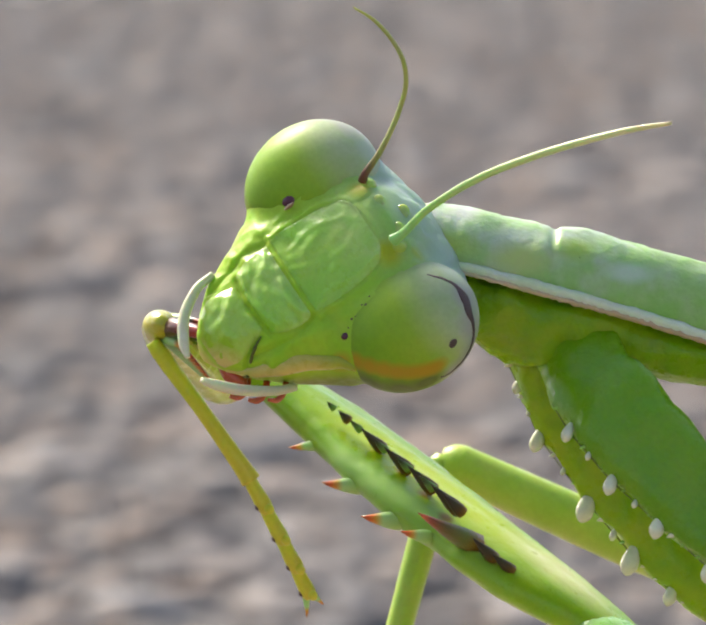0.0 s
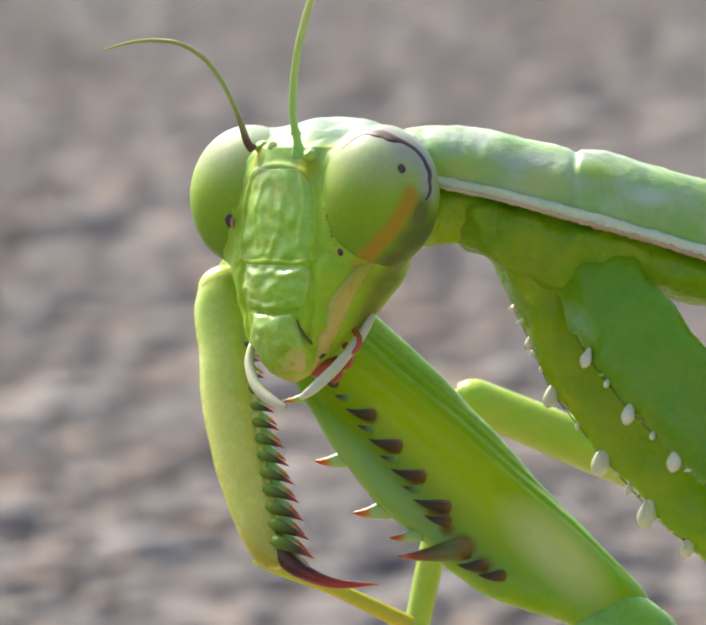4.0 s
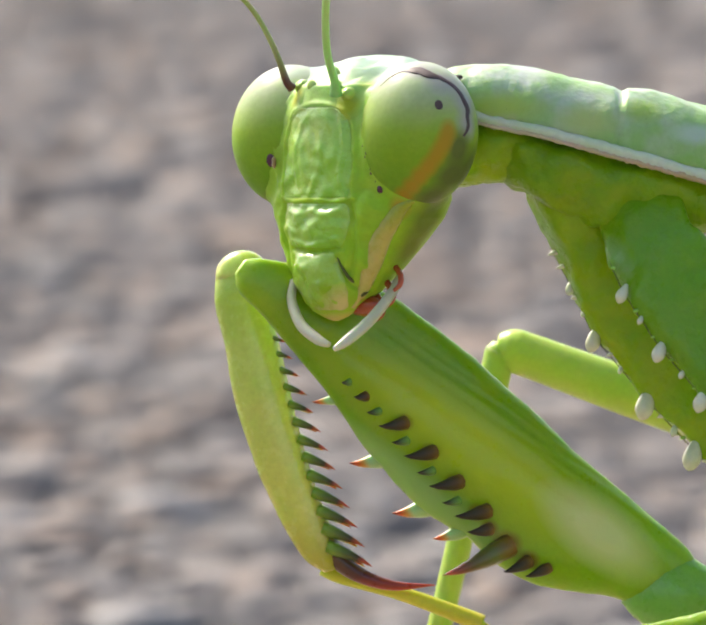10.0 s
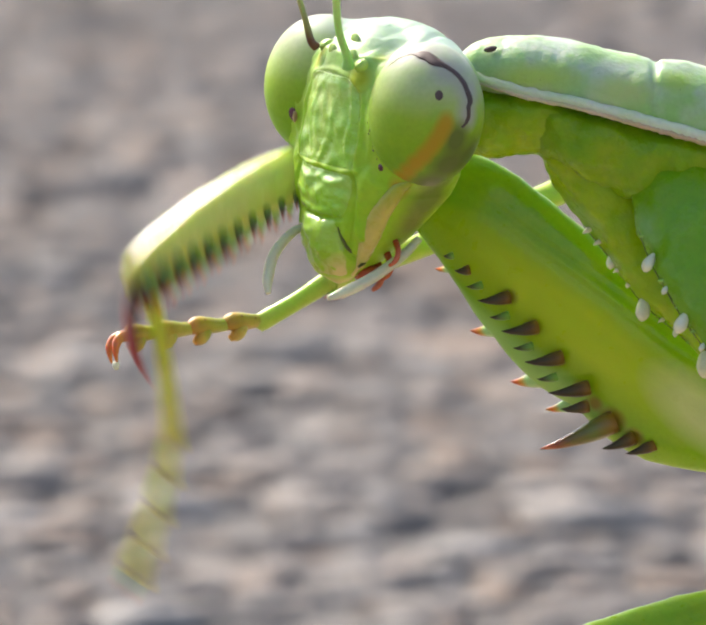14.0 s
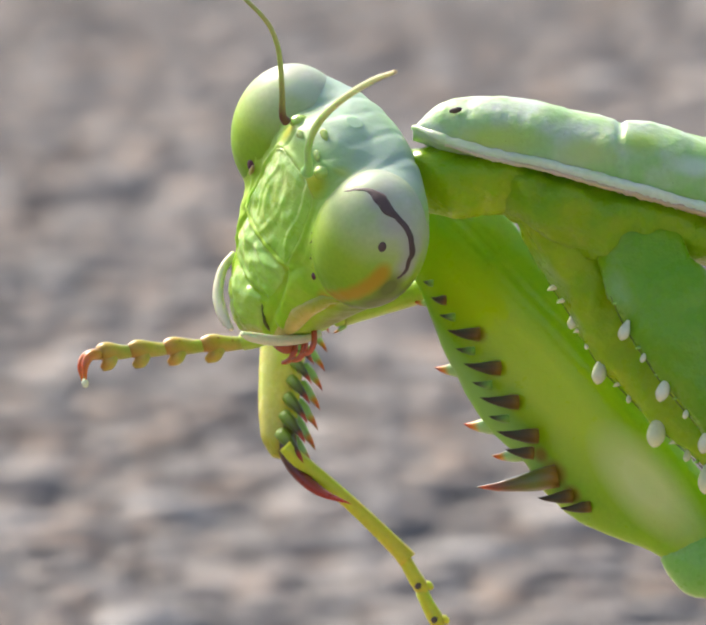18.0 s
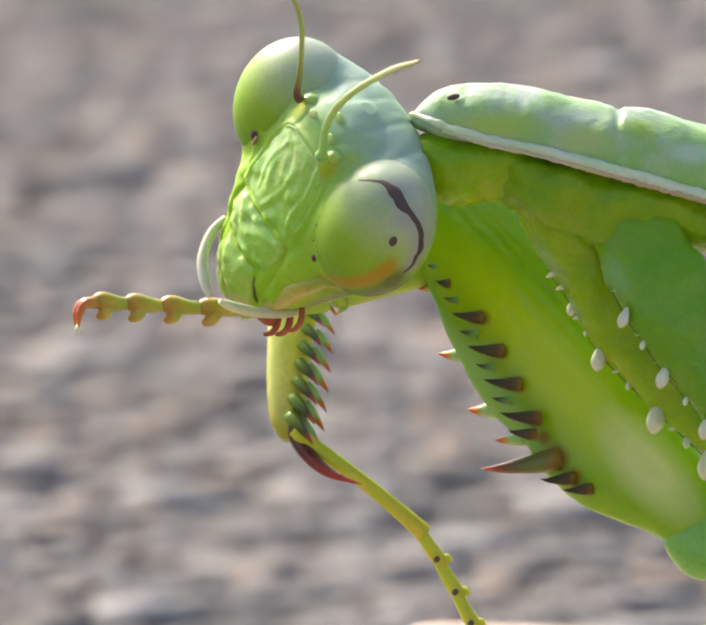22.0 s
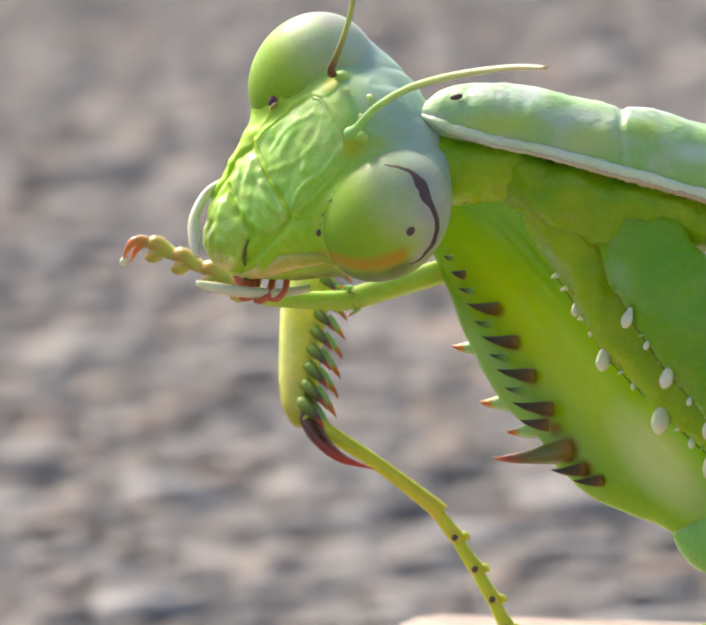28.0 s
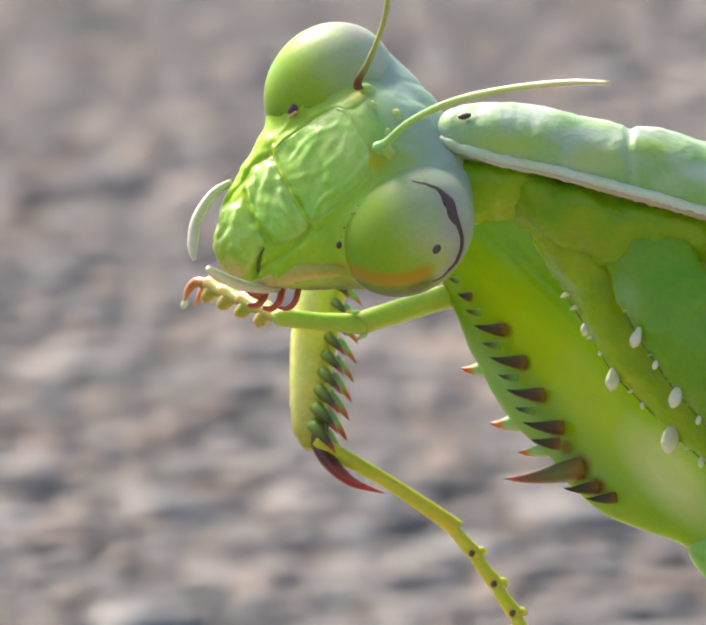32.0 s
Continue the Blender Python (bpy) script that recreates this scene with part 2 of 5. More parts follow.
m_plum = skin("plum spot", [(0, (0.10, 0.03, 0.05)), (1, (0.10, 0.03, 0.05))], sss=0.0, rough=0.25)
m_antenna_r = skin("brown straw antenna", [(0, (0.12, 0.03, 0.02)), (0.10, (0.14, 0.05, 0.02)), (0.2, (0.24, 0.19, 0.05)), (0.5, (0.42, 0.40, 0.11)), (1, (0.36, 0.30, 0.10))], axis=1, sss=0.2, coat=0.3)
m_antenna_l = skin("green antenna", [(0, (0.28, 0.54, 0.16)), (0.2, (0.40, 0.56, 0.17)), (0.5, (0.54, 0.58, 0.24)), (0.8, (0.62, 0.60, 0.32)), (1, (0.62, 0.46, 0.28))], axis=0, sss=0.3, coat=0.2)
m_eyelet = skin("eyelet", [(0, (0.40, 0.48, 0.08)), (1, (0.40, 0.52, 0.18))], rough=0.15, coat=0.6)

# ---- building helpers ----


def bridge(bm, rings, caps=True):
    seg = len(rings[0])
    vs = [[bm.verts.new(c) for c in ring] for ring in rings]
    for a, b in zip(vs, vs[1:]):
        for i in range(seg):
            j = (i + 1) % seg
            bm.faces.new((a[i], a[j], b[j], b[i]))
    if caps:
        for ring, flip in ((vs[0], True), (vs[-1], False)):
            c = bm.verts.new(sum((v.co for v in ring), Vector()) / seg)
            for i in range(seg):
                j = (i + 1) % seg
                bm.faces.new((ring[j], ring[i], c) if flip else (ring[i], ring[j], c))
    return bm


def loft(keys, n=28, seg=20, bm=None, power=2.0, lumps=0.0):
    """A body along x. Key rows: x, centre y, centre z, reach up, reach down, reach near, reach far."""
    bm = bm or bmesh.new()
    rings = []
    for x, cy, cz, up, dn, near, far in spline(keys, n):
        ring = []
        for k in range(seg):
            a = 2 * math.pi * k / seg
            c, s = math.cos(a), math.sin(a)
            y = math.copysign(abs(s) ** (2 / power), s) * max(up if s > 0 else dn, 0.4)
            z = math.copysign(abs(c) ** (2 / power), c) * max(near if c > 0 else far, 0.4)
            if lumps:
                q = 1 + lumps * (noise.noise(Vector((x, y, z)) * 0.012) + 0.4 * noise.noise(Vector((x, y, z)) * 0.035))
                y, z = y * q, z * q
            ring.append((x, cy + y, cz + z))
        rings.append(ring)
    return bridge(bm, rings)


def tube(points, radii, n=16, seg=10, bm=None):
    """A round rod through the points, with a radius for each."""
    bm = bm or bmesh.new()
    rows = spline([(i, *p, r) for i, (p, r) in enumerate(zip(points, radii))], n)
    pts = [Vector(r[1:4]) for r in rows]
    side = None
    rings = []
    for i, p in enumerate(pts):
        d = (pts[min(i + 1, n - 1)] - pts[max(i - 1, 0)]).normalized()
        if side is None:
            side = d.orthogonal().normalized()
        side = (side - d * side.dot(d)).normalized()
        up = d.cross(side)
        r = max(rows[i][4], 0.3)
        rings.append([p + (side * math.cos(2 * math.pi * k / seg) + up * math.sin(2 * math.pi * k / seg)) * r for k in range(seg)])
    return bridge(bm, rings)


def ball(centre, radii, turn=None, u=20, v=14, bm=None):
    bm = bm or bmesh.new()
    m = Matrix.Translation(centre) @ (turn or Matrix()) @ Matrix.Diagonal((*radii, 1))
    bmesh.ops.create_uvsphere(bm, u_segments=u, v_segments=v, radius=1, matrix=m)
    return bm


def mesh_of(name, bm, material, scale=U):
    for v in bm.verts:
        v.co *= scale
    bmesh.ops.recalc_face_normals(bm, faces=bm.faces)
    me = bpy.data.meshes.new(name)
    bm.to_mesh(me)
    bm.free()
    for f in me.polygons:
        f.use_smooth = True
    me.materials.append(material)
    return me


def part(name, bm, material, parent, label=""):
    """Links a bmesh drawn in grid units as one mesh under a thing or a part."""
    ob = new(name, mesh_of(name, bm, material))
    ob.parent = parent
    return tagged(ob, label)


def spine(parent, base, tip, radius, material, bend=0.0, name="spine"):
    """A thorn from base to tip on its limb. All thorns of one material share one mesh."""
    key = f"{name} {material.name}"
    me = bpy.data.meshes.get(key)
    if me is None:
        me = mesh_of(key, tube([(-8, 0, 0), (20, 0, 0), (45, -1, 0), (75, -4, 0), (100, -10, 0)], [19, 17.5, 13, 7, 0.6], n=9, seg=8), material, 0.01)
    ob = new(name, me)
    ob.parent = parent
    a, b = Vector(base), Vector(tip)
    d = (b - a)
    x = d.normalized()
    z = Vector((0, 0, 1)) - x * x.z
    z = z.normalized() if z.length > 0.01 else Vector((0, 1, 0))
    y = z.cross(x)
    m = Matrix((x, y, z)).transposed().to_4x4()
    ob.matrix_local = Matrix.Translation(a * U) @ m @ Matrix.Diagonal((d.length * U, radius / 0.19 * U, radius / 0.19 * U, 1))
    return ob


def plain(name, stops_scale, cols, rough=0.8, bump=0.6, depth=0.001, scale=400.0, island=True):
    """Mineral surface: mottled colour, grit and pits."""
    m, t, n, l, p = nodes_of(name)
    tc = n.new("ShaderNodeTexCoord")
    ob = tc.outputs["Object"]
    if island:
        g = n.new("ShaderNodeNewGeometry")
        col = ramp(t, cols, g.outputs["Random Per Island"])
    else:
        col = ramp(t, cols, noise_out(t, ob, stops_scale, 5, 0.65))
    grain = noise_out(t, ob, scale, 6, 0.7)
    col = mix(t, col, ramp(t, [(0.25, (0.47, 0.47, 0.475)), (0.75, (1.12, 1.085, 1.03))], grain), 1.0, "MULTIPLY")
    l.new(col, p.inputs["Base Color"])
    p.inputs["Roughness"].default_value = rough
    b = n.new("ShaderNodeBump")
    b.inputs["Strength"].default_value, b.inputs["Distance"].default_value = bump, depth
    l.new(grain, b.inputs["Height"])
    l.new(b.outputs[0], p.inputs["Normal"])
    return m


m_road = plain("worn asphalt", 26.0, [(0.25, (0.06, 0.056, 0.056)), (0.5, (0.10, 0.092, 0.09)), (0.75, (0.15, 0.136, 0.13))], scale=260, depth=0.002, island=False)
m_chips = plain("road chippings", 1.0, [(0, (0.105, 0.10, 0.103)), (0.2, (0.16, 0.148, 0.147)), (0.5, (0.235, 0.212, 0.202)), (0.68, (0.32, 0.24, 0.188)), (0.8, (0.33, 0.255, 0.205)), (0.92, (0.295, 0.275, 0.265)), (1, (0.35, 0.335, 0.33))], scale=600, depth=0.0004)
m_paver = plain("pink paver", 60.0, [(0.2, (0.32, 0.24, 0.19)), (0.5, (0.40, 0.31, 0.245)), (0.8, (0.46, 0.38, 0.32))], scale=900, depth=0.0005, island=False)

# ---- ground ----


def ground_sheet():
    bm = bmesh.new()
    xs = [-400, -40, -6, -1.5, -0.5, -0.15, 0.15, 0.5, 1.5, 6, 40, 400]
    ys = [-400, -40, -6, -1, 0, 0.25, 0.5, 0.8, 1.2, 2, 4, 10, 40, 400]
    g = [[bm.verts.new((x, y, 0)) for x in xs] for y in ys]
    for a, b in zip(g, g[1:]):
        for i in range(len(xs) - 1):
            bm.faces.new((a[i], a[i + 1], b[i + 1], b[i]))
    me = mesh_of("ground", bm, m_road, 1.0)
    return tagged(new("ground", me), "grey brown worn asphalt road surface", "road", kind="structure")


def chippings():
    """Loose and half-sunk chips in the strip of road behind the animal, one joined mesh."""
    rng = np.random.default_rng(4)
    ico = bmesh.new()
    bmesh.ops.create_icosphere(ico, subdivisions=1, radius=1)
    base = np.array([v.co[:] for v in ico.verts])
    faces = np.array([[v.index for v in f.verts] for f in ico.faces])
    ico.free()
    verts, fs, off = [], [], 0
    for y0, y1, size, half, count in ((-0.25, 0.27, 0.0034, 0.35, 9000), (0.27, 0.62, 0.0030, 0.22, 12500), (0.62, 1.1, 0.0036, 0.28, 18000), (1.1, 1.9, 0.0036, 0.38, 24000), (1.9, 3.0, 0.0062, 0.6, 7000)):
        for _ in range(count):
            r = size * float(np.exp(rng.normal(0, 0.38)))
            c = np.array((rng.uniform(-half, half), rng.uniform(y0, y1), 0))
            s = np.array((rng.uniform(0.8, 1.5), rng.uniform(0.8, 1.4), rng.uniform(0.2, 0.42))) * r * 0.62
            a = rng.uniform(0, math.pi)
            v = base * (1 + rng.uniform(-0.22, 0.22, (len(base), 1))) * s
            v = np.stack([v[:, 0] * math.cos(a) - v[:, 1] * math.sin(a), v[:, 0] * math.sin(a) + v[:, 1] * math.cos(a), v[:, 2]], 1)
            verts.append(v + c + np.array((0, 0, s[2] * rng.uniform(-0.2, 0.45))))
            fs.append(faces + off)
            off += len(base)
    me = bpy.data.meshes.new("chippings")
    me.from_pydata(np.concatenate(verts).tolist(), [], np.concatenate(fs).tolist())
    for f in me.polygons:
        f.use_smooth = True
    me.materials.append(m_chips)
    return tagged(new("gravel", me), "grey, tan and dark stone chips bedded in the asphalt", "gravel", kind="stuff")


PAVER_TOP = 0.0298


def paver():
    """The low slab under the animal, its far left corner showing at the foot of the view."""
    bm = bmesh.new()
    bmesh.ops.create_cube(bm, size=1, matrix=Matrix.Translation((0.125, 0, PAVER_TOP / 2)) @ Matrix.Diagonal((0.25, 0.12, PAVER_TOP, 1)))
    bmesh.ops.bevel(bm, geom=bm.edges[:], offset=0.002, segments=3, affect="EDGES", profile=0.6)
    bmesh.ops.subdivide_edges(bm, edges=[e for e in bm.edges if e.calc_length() > 0.02], cuts=12, use_grid_fill=True)
    for v in bm.verts:
        v.co += Vector((noise.noise(v.co * 90), noise.noise(v.co * 90 + Vector((7, 1, 3))), noise.noise(v.co * 90 + Vector((2, 9, 5))))) * (0.0005 if v.co.z > 0.004 else 0)
    me = mesh_of("paver", bm, m_paver, 1.0)
    ob = tagged(new("paving_slab", me), "pale pink concrete paving slab lying on asphalt", "slab")
    ob.matrix_world = pose(0.0016, 0.259, 0, 0, 0, -14) @ pose(0, -0.06, 0)
    return ob


ground_sheet()
chippings()
paver()

# ---- the mantis ----
mantis = tagged(new("praying_mantis"), "bright green praying mantis cleaning its leg on a slab", "insect")
REST = aim(0, 0)
ROOT = REST @ Matrix.Translation((0, 0, -DIST))

# the body's drift: seconds, right and down on the drawing grid
DRIFT = [(0, 1226, 525), (1, 1240, 518), (2.5, 1256, 467), (5, 1284, 284), (5.5, 1289, 281), (6, 1307, 261), (6.5, 1310, 244), (7, 1326, 244),
         (8.5, 1346, 242), (9, 1349, 230), (9.5, 1373, 218), (10.5, 1373, 216), (11.5, 1387, 206), (12, 1407, 204), (12.5, 1424, 187), (13, 1428, 184),
         (13.5, 1445, 168), (14, 1448, 155), (14.5, 1416, 206), (15, 1407, 233), (15.5, 1393, 246), (17.5, 1370, 288), (18, 1372, 287), (19, 1370, 266),
         (20, 1372, 272), (21.5, 1368, 259), (23.5, 1364, 259), (24.5, 1364, 270), (25.5, 1368, 247), (27.5, 1372, 253), (30, 1382, 282), (30.5, 1385, 302),
         (32, 1392, 302)]


def drift(t):
    for a, b in zip(DRIFT, DRIFT[1:]):
        if a[0] <= t <= b[0]:
            f = (t - a[0]) / (b[0] - a[0])
            return a[1] + (b[1] - a[1]) * f - 1349, a[2] + (b[2] - a[2]) * f - 230
    return 0, 0


def gaze(t):
    for a, b in zip(GAZE, GAZE[1:]):
        if a[0] <= t <= b[0]:
            f = (t - a[0]) / (b[0] - a[0])
            return a[1] + (b[1] - a[1]) * f, a[2] + (b[2] - a[2]) * f
    return 0, 0


def spot(t, x, y, z=0):
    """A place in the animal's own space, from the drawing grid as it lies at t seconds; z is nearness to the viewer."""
    dx, dy = drift(t)
    k = 1 - z * U / DIST
    return Vector(((x - 784) * k - dx, (694 - y) * k + dy, z))


def bone(t, base, tip, length=0, roll=0.0, near=1):
    """The pose of a limb whose x axis runs from base to tip. With a length, what the picture lacks of it goes towards the viewer (near 1) or away (-1)."""
    a, b = spot(t, *base), spot(t, *tip)
    if length:
        d = b - a
        d.z = near * math.sqrt(max(length**2 - d.x**2 - d.y**2, 0))
        b = a + d
    x = (b - a).normalized()
    z = Vector((0, 0, 1)) - x * x.z
    z.normalize()
    y = z.cross(x)
    m = Matrix((x, y, z)).transposed().to_4x4()
    return Matrix.Translation(a * U) @ m @ pose(0, 0, 0, roll)


def limb_at(t, x, y, z, rx, ry, rz):
    """The pose of a limb by the grid place of its joint and its turns."""
    return Matrix.Translation(spot(t, x, y, z) * U) @ pose(0, 0, 0, rx, ry, rz)


HEADS = {}


def head_at(t, x, y, rx, ry, rz):
    z = float(np.interp(t, (0, 2, 4.5, 14, 15, 27, 32), (210, 190, 70, 70, 40, 60, 90)))
    HEADS[t] = limb_at(t, x, y, z, rx, ry, rz)
    return HEADS[t]


def on_head(t, m):
    return HEADS[t].inverted() @ m


def at19(x, y, z=0):
    return spot(19, x, y, z)


# -- trunk --


def trunk():
    rows = [(915, 262, 262, 30), (950, 226, 275, 70), (985, 205, 292, 95), (1070, 190, 318, 125), (1200, 203, 347, 145), (1340, 236, 385, 150), (1372, 246, 394, 150),
            (1400, 246, 402, 150), (1480, 262, 424, 142), (1568, 285, 449, 130), (1800, 350, 522, 105), (2100, 440, 612, 95), (2400, 530, 702, 95), (2440, 600, 712, 60)]
    keys = []
    for x, top, keel, half in rows:
        p = at19(x, keel)
        keys.append((p.x, p.y, 0, keel - top, 28 if x < 1000 else 14, half, half))
    back = loft(keys, 300, 40, power=2.3, lumps=0.05)
    back.normal_update()
    for v in back.verts:
        # the curved groove across the back
        bow = at19(1378, 300).x - 14 * (v.co.z / 150) ** 2
        v.co += v.normal * 5 * math.exp(-((v.co.x - bow) / 10) ** 2)
    part("pronotum", back, m_pronotum, mantis, "pale green waxy pronotum, sky sheen painted bluish on its back")
    for side in (1, -1):
        pts = [at19(x, keel - 2) + Vector((0, 0, side * (half - 4))) for x, top, keel, half in rows[:-1]]
        rim = tube(pts, [5, 9, 11, 13, 14, 15, 15, 15, 15, 15, 14, 12, 8], 150, 12)
        for v in rim.verts:
            v.co += Vector((0, 1, side * 0.6)) * 3.5 * noise.noise(v.co * 0.05)
        part("pronotum_rim", rim, m_rim, mantis, "pale waxy flared rim of the pronotum")
        pts = [at19(x, keel + 9) + Vector((0, 0, side * (half + 3))) for x, top, keel, half in rows[2:-1]]
        rim = tube(pts, [3, 5, 6, 7, 7, 7, 7, 7, 6, 6, 5], 220, 8)
        for v in rim.verts:
            v.co += Vector((0, 1, side * 0.6)) * 4.5 * noise.noise(v.co * 0.11)
        part("rim_edge", rim, m_rim_edge, mantis, "pinkish beaded lower edge of the rim")
    part("collar_mark", ball(at19(1010, 222, 88), (15, 7, 8), Matrix.Rotation(radians(12), 4, "Z"), u=14, v=10), m_dark, mantis, "small brown mark on the collar")
    neck = [(880, 340, 34, 80, 60), (930, 345, 42, 100, 75), (1000, 360, 58, 100, 92), (1080, 372, 70, 84, 100), (1140, 375, 60, 70, 100), (1200, 380, 50, 50, 90)]
    keys = []
    for x, y, up, dn, half in neck:
        p = at19(x, y)
        keys.append((p.x, p.y, 0, up, dn, half, half))
    part("neck", loft(keys, 50, 40, lumps=0.2), m_under, mantis, "soft yellow green neck skin")
    under = [(1080, 375, 40, 50, 70), (1140, 385, 60, 80, 100), (1230, 410, 60, 112, 112), (1340, 430, 60, 128, 108), (1450, 455, 60, 112, 104), (1530, 475, 50, 80, 95), (1568, 490, 50, 75, 88),
             (1800, 560, 60, 70, 80), (2100, 650, 70, 80, 85), (2450, 745, 80, 110, 100)]
    keys = []
    for x, y, up, dn, half in under:
        p = at19(x, y)
        keys.append((p.x, p.y, 0, up, dn, half, half))
    part("prosternum", loft(keys, 90, 48, lumps=0.22), m_under, mantis, "yellow green underside of the thorax")
    rear = [(2350, 690, 100, 110, 100), (2600, 780, 190, 150, 180), (2900, 850, 210, 190, 210), (3500, 960, 190, 230, 240), (4200, 1090, 150, 200, 220), (4800, 1220, 80, 120, 140), (5100, 1290, 10, 20, 30)]
    keys = []
    for x, y, up, dn, half in rear:
        p = at19(x, y)
        keys.append((p.x, p.y, 0, up, dn, half, half))
    part("abdomen", loft(keys, 40, 24), m_pronotum, mantis, "green abdomen under folded wings")


# -- head --


HX = -11.0          # the face's middle line in the head's own space
EYE_AT, EYE_RADII, EYE_TURN = Vector((209, -45, -66)), Vector((145, 160, 123)), (-4, -7, -4)
# the muzzle, from the brow down: place, middle depth, half breadth, half depth
MUZZLE = [(124, -74, 20, 14), (104, -68, 76, 50), (66, -62, 120, 94), (0, -72, 154, 124), (-90, -80, 196, 138), (-150, -84, 228, 144), (-190, -82, 236, 146), (-230, -74, 222, 138),
          (-280, -58, 184, 124), (-330, -36, 152, 106), (-370, -20, 119, 88), (-400, -9, 91, 66), (-428, 0, 58, 44), (-446, 4, 28, 22), (-454, 5, 8, 6)]

# the dark line along the top of the eye: ways out of the eye's middle
EYE_ARC = [(-0.24, 0.77, 0.60), (-0.04, 0.89, 0.45), (0.13, 0.93, 0.34), (0.31, 0.91, 0.27), (0.49, 0.85, 0.21), (0.63, 0.77, 0.07), (0.76, 0.65, -0.06), (0.88, 0.44, -0.15), (0.98, 0.17, -0.11), (1.0, -0.03, 0.01)]


def turned(rx, ry, rz):
    return np.array(pose(0, 0, 0, rx, ry, rz).to_3x3())


def oval(p, centre, radii, turn):
    """How far points lie outside an oval, about."""
    q = ((p - np.array(centre)) @ turn) / np.array(radii)
    k = np.linalg.norm(q, axis=1)
    return k * (k - 1) / np.maximum(np.linalg.norm(q / np.array(radii), axis=1), 1e-9)


def blend(a, b, k):
    h = np.clip(0.5 + 0.5 * (b - a) / k, 0, 1)
    return b + (a - b) * h - k * h * (1 - h)


def head_field(p, eyes=-5.0):
    """How far points lie outside the head; the eyes swell it up to a little under their own surface."""
    k = np.array(MUZZLE)[::-1]
    cz, a, c = (np.interp(p[:, 1], k[:, 0], k[:, i]) for i in (1, 2, 3))
    rho = (np.abs((p[:, 0] - HX) / a) ** 2.3 + np.abs((p[:, 2] - cz) / c) ** 2.3) ** (1 / 2.3)
    d = np.maximum((rho - 1) * np.minimum(a, c) * 0.9, np.maximum(p[:, 1] - k[-1, 0], k[0, 0] - p[:, 1]))
    d = blend(d, oval(p, (HX, -20, -88), (318, 96, 168), turned(-121.5, 0, 0)), 26)
    for side in (1, -1):
        r, y, z = EYE_TURN
        d = blend(d, oval(p, (HX + side * EYE_AT.x, EYE_AT.y, EYE_AT.z), EYE_RADII, turned(r, side * y, side * z)) - eyes, 30)
    return d


def meet(start, way, reach):
    """How far along each way the head's surface lies, from inside it."""
    lo, hi = np.zeros(len(way)), np.full(len(way), float(reach))
    for _ in range(26):
        mid = (lo + hi) / 2
        inside = head_field(start + way * mid[:, None]) < 0
        lo, hi = np.where(inside, mid, lo), np.where(inside, hi, mid)
    return lo


def face(x, y):
    """How far out of the face the head's bare surface lies at x, y."""
    x, y = np.broadcast_arrays(np.asarray(x, float), np.asarray(y, float))
    start = np.stack([x.ravel(), y.ravel(), np.full(x.size, -60.0)], 1)
    return -60 + meet(start, np.tile((0.0, 0.0, 1.0), (x.size, 1)), 260).reshape(x.shape)


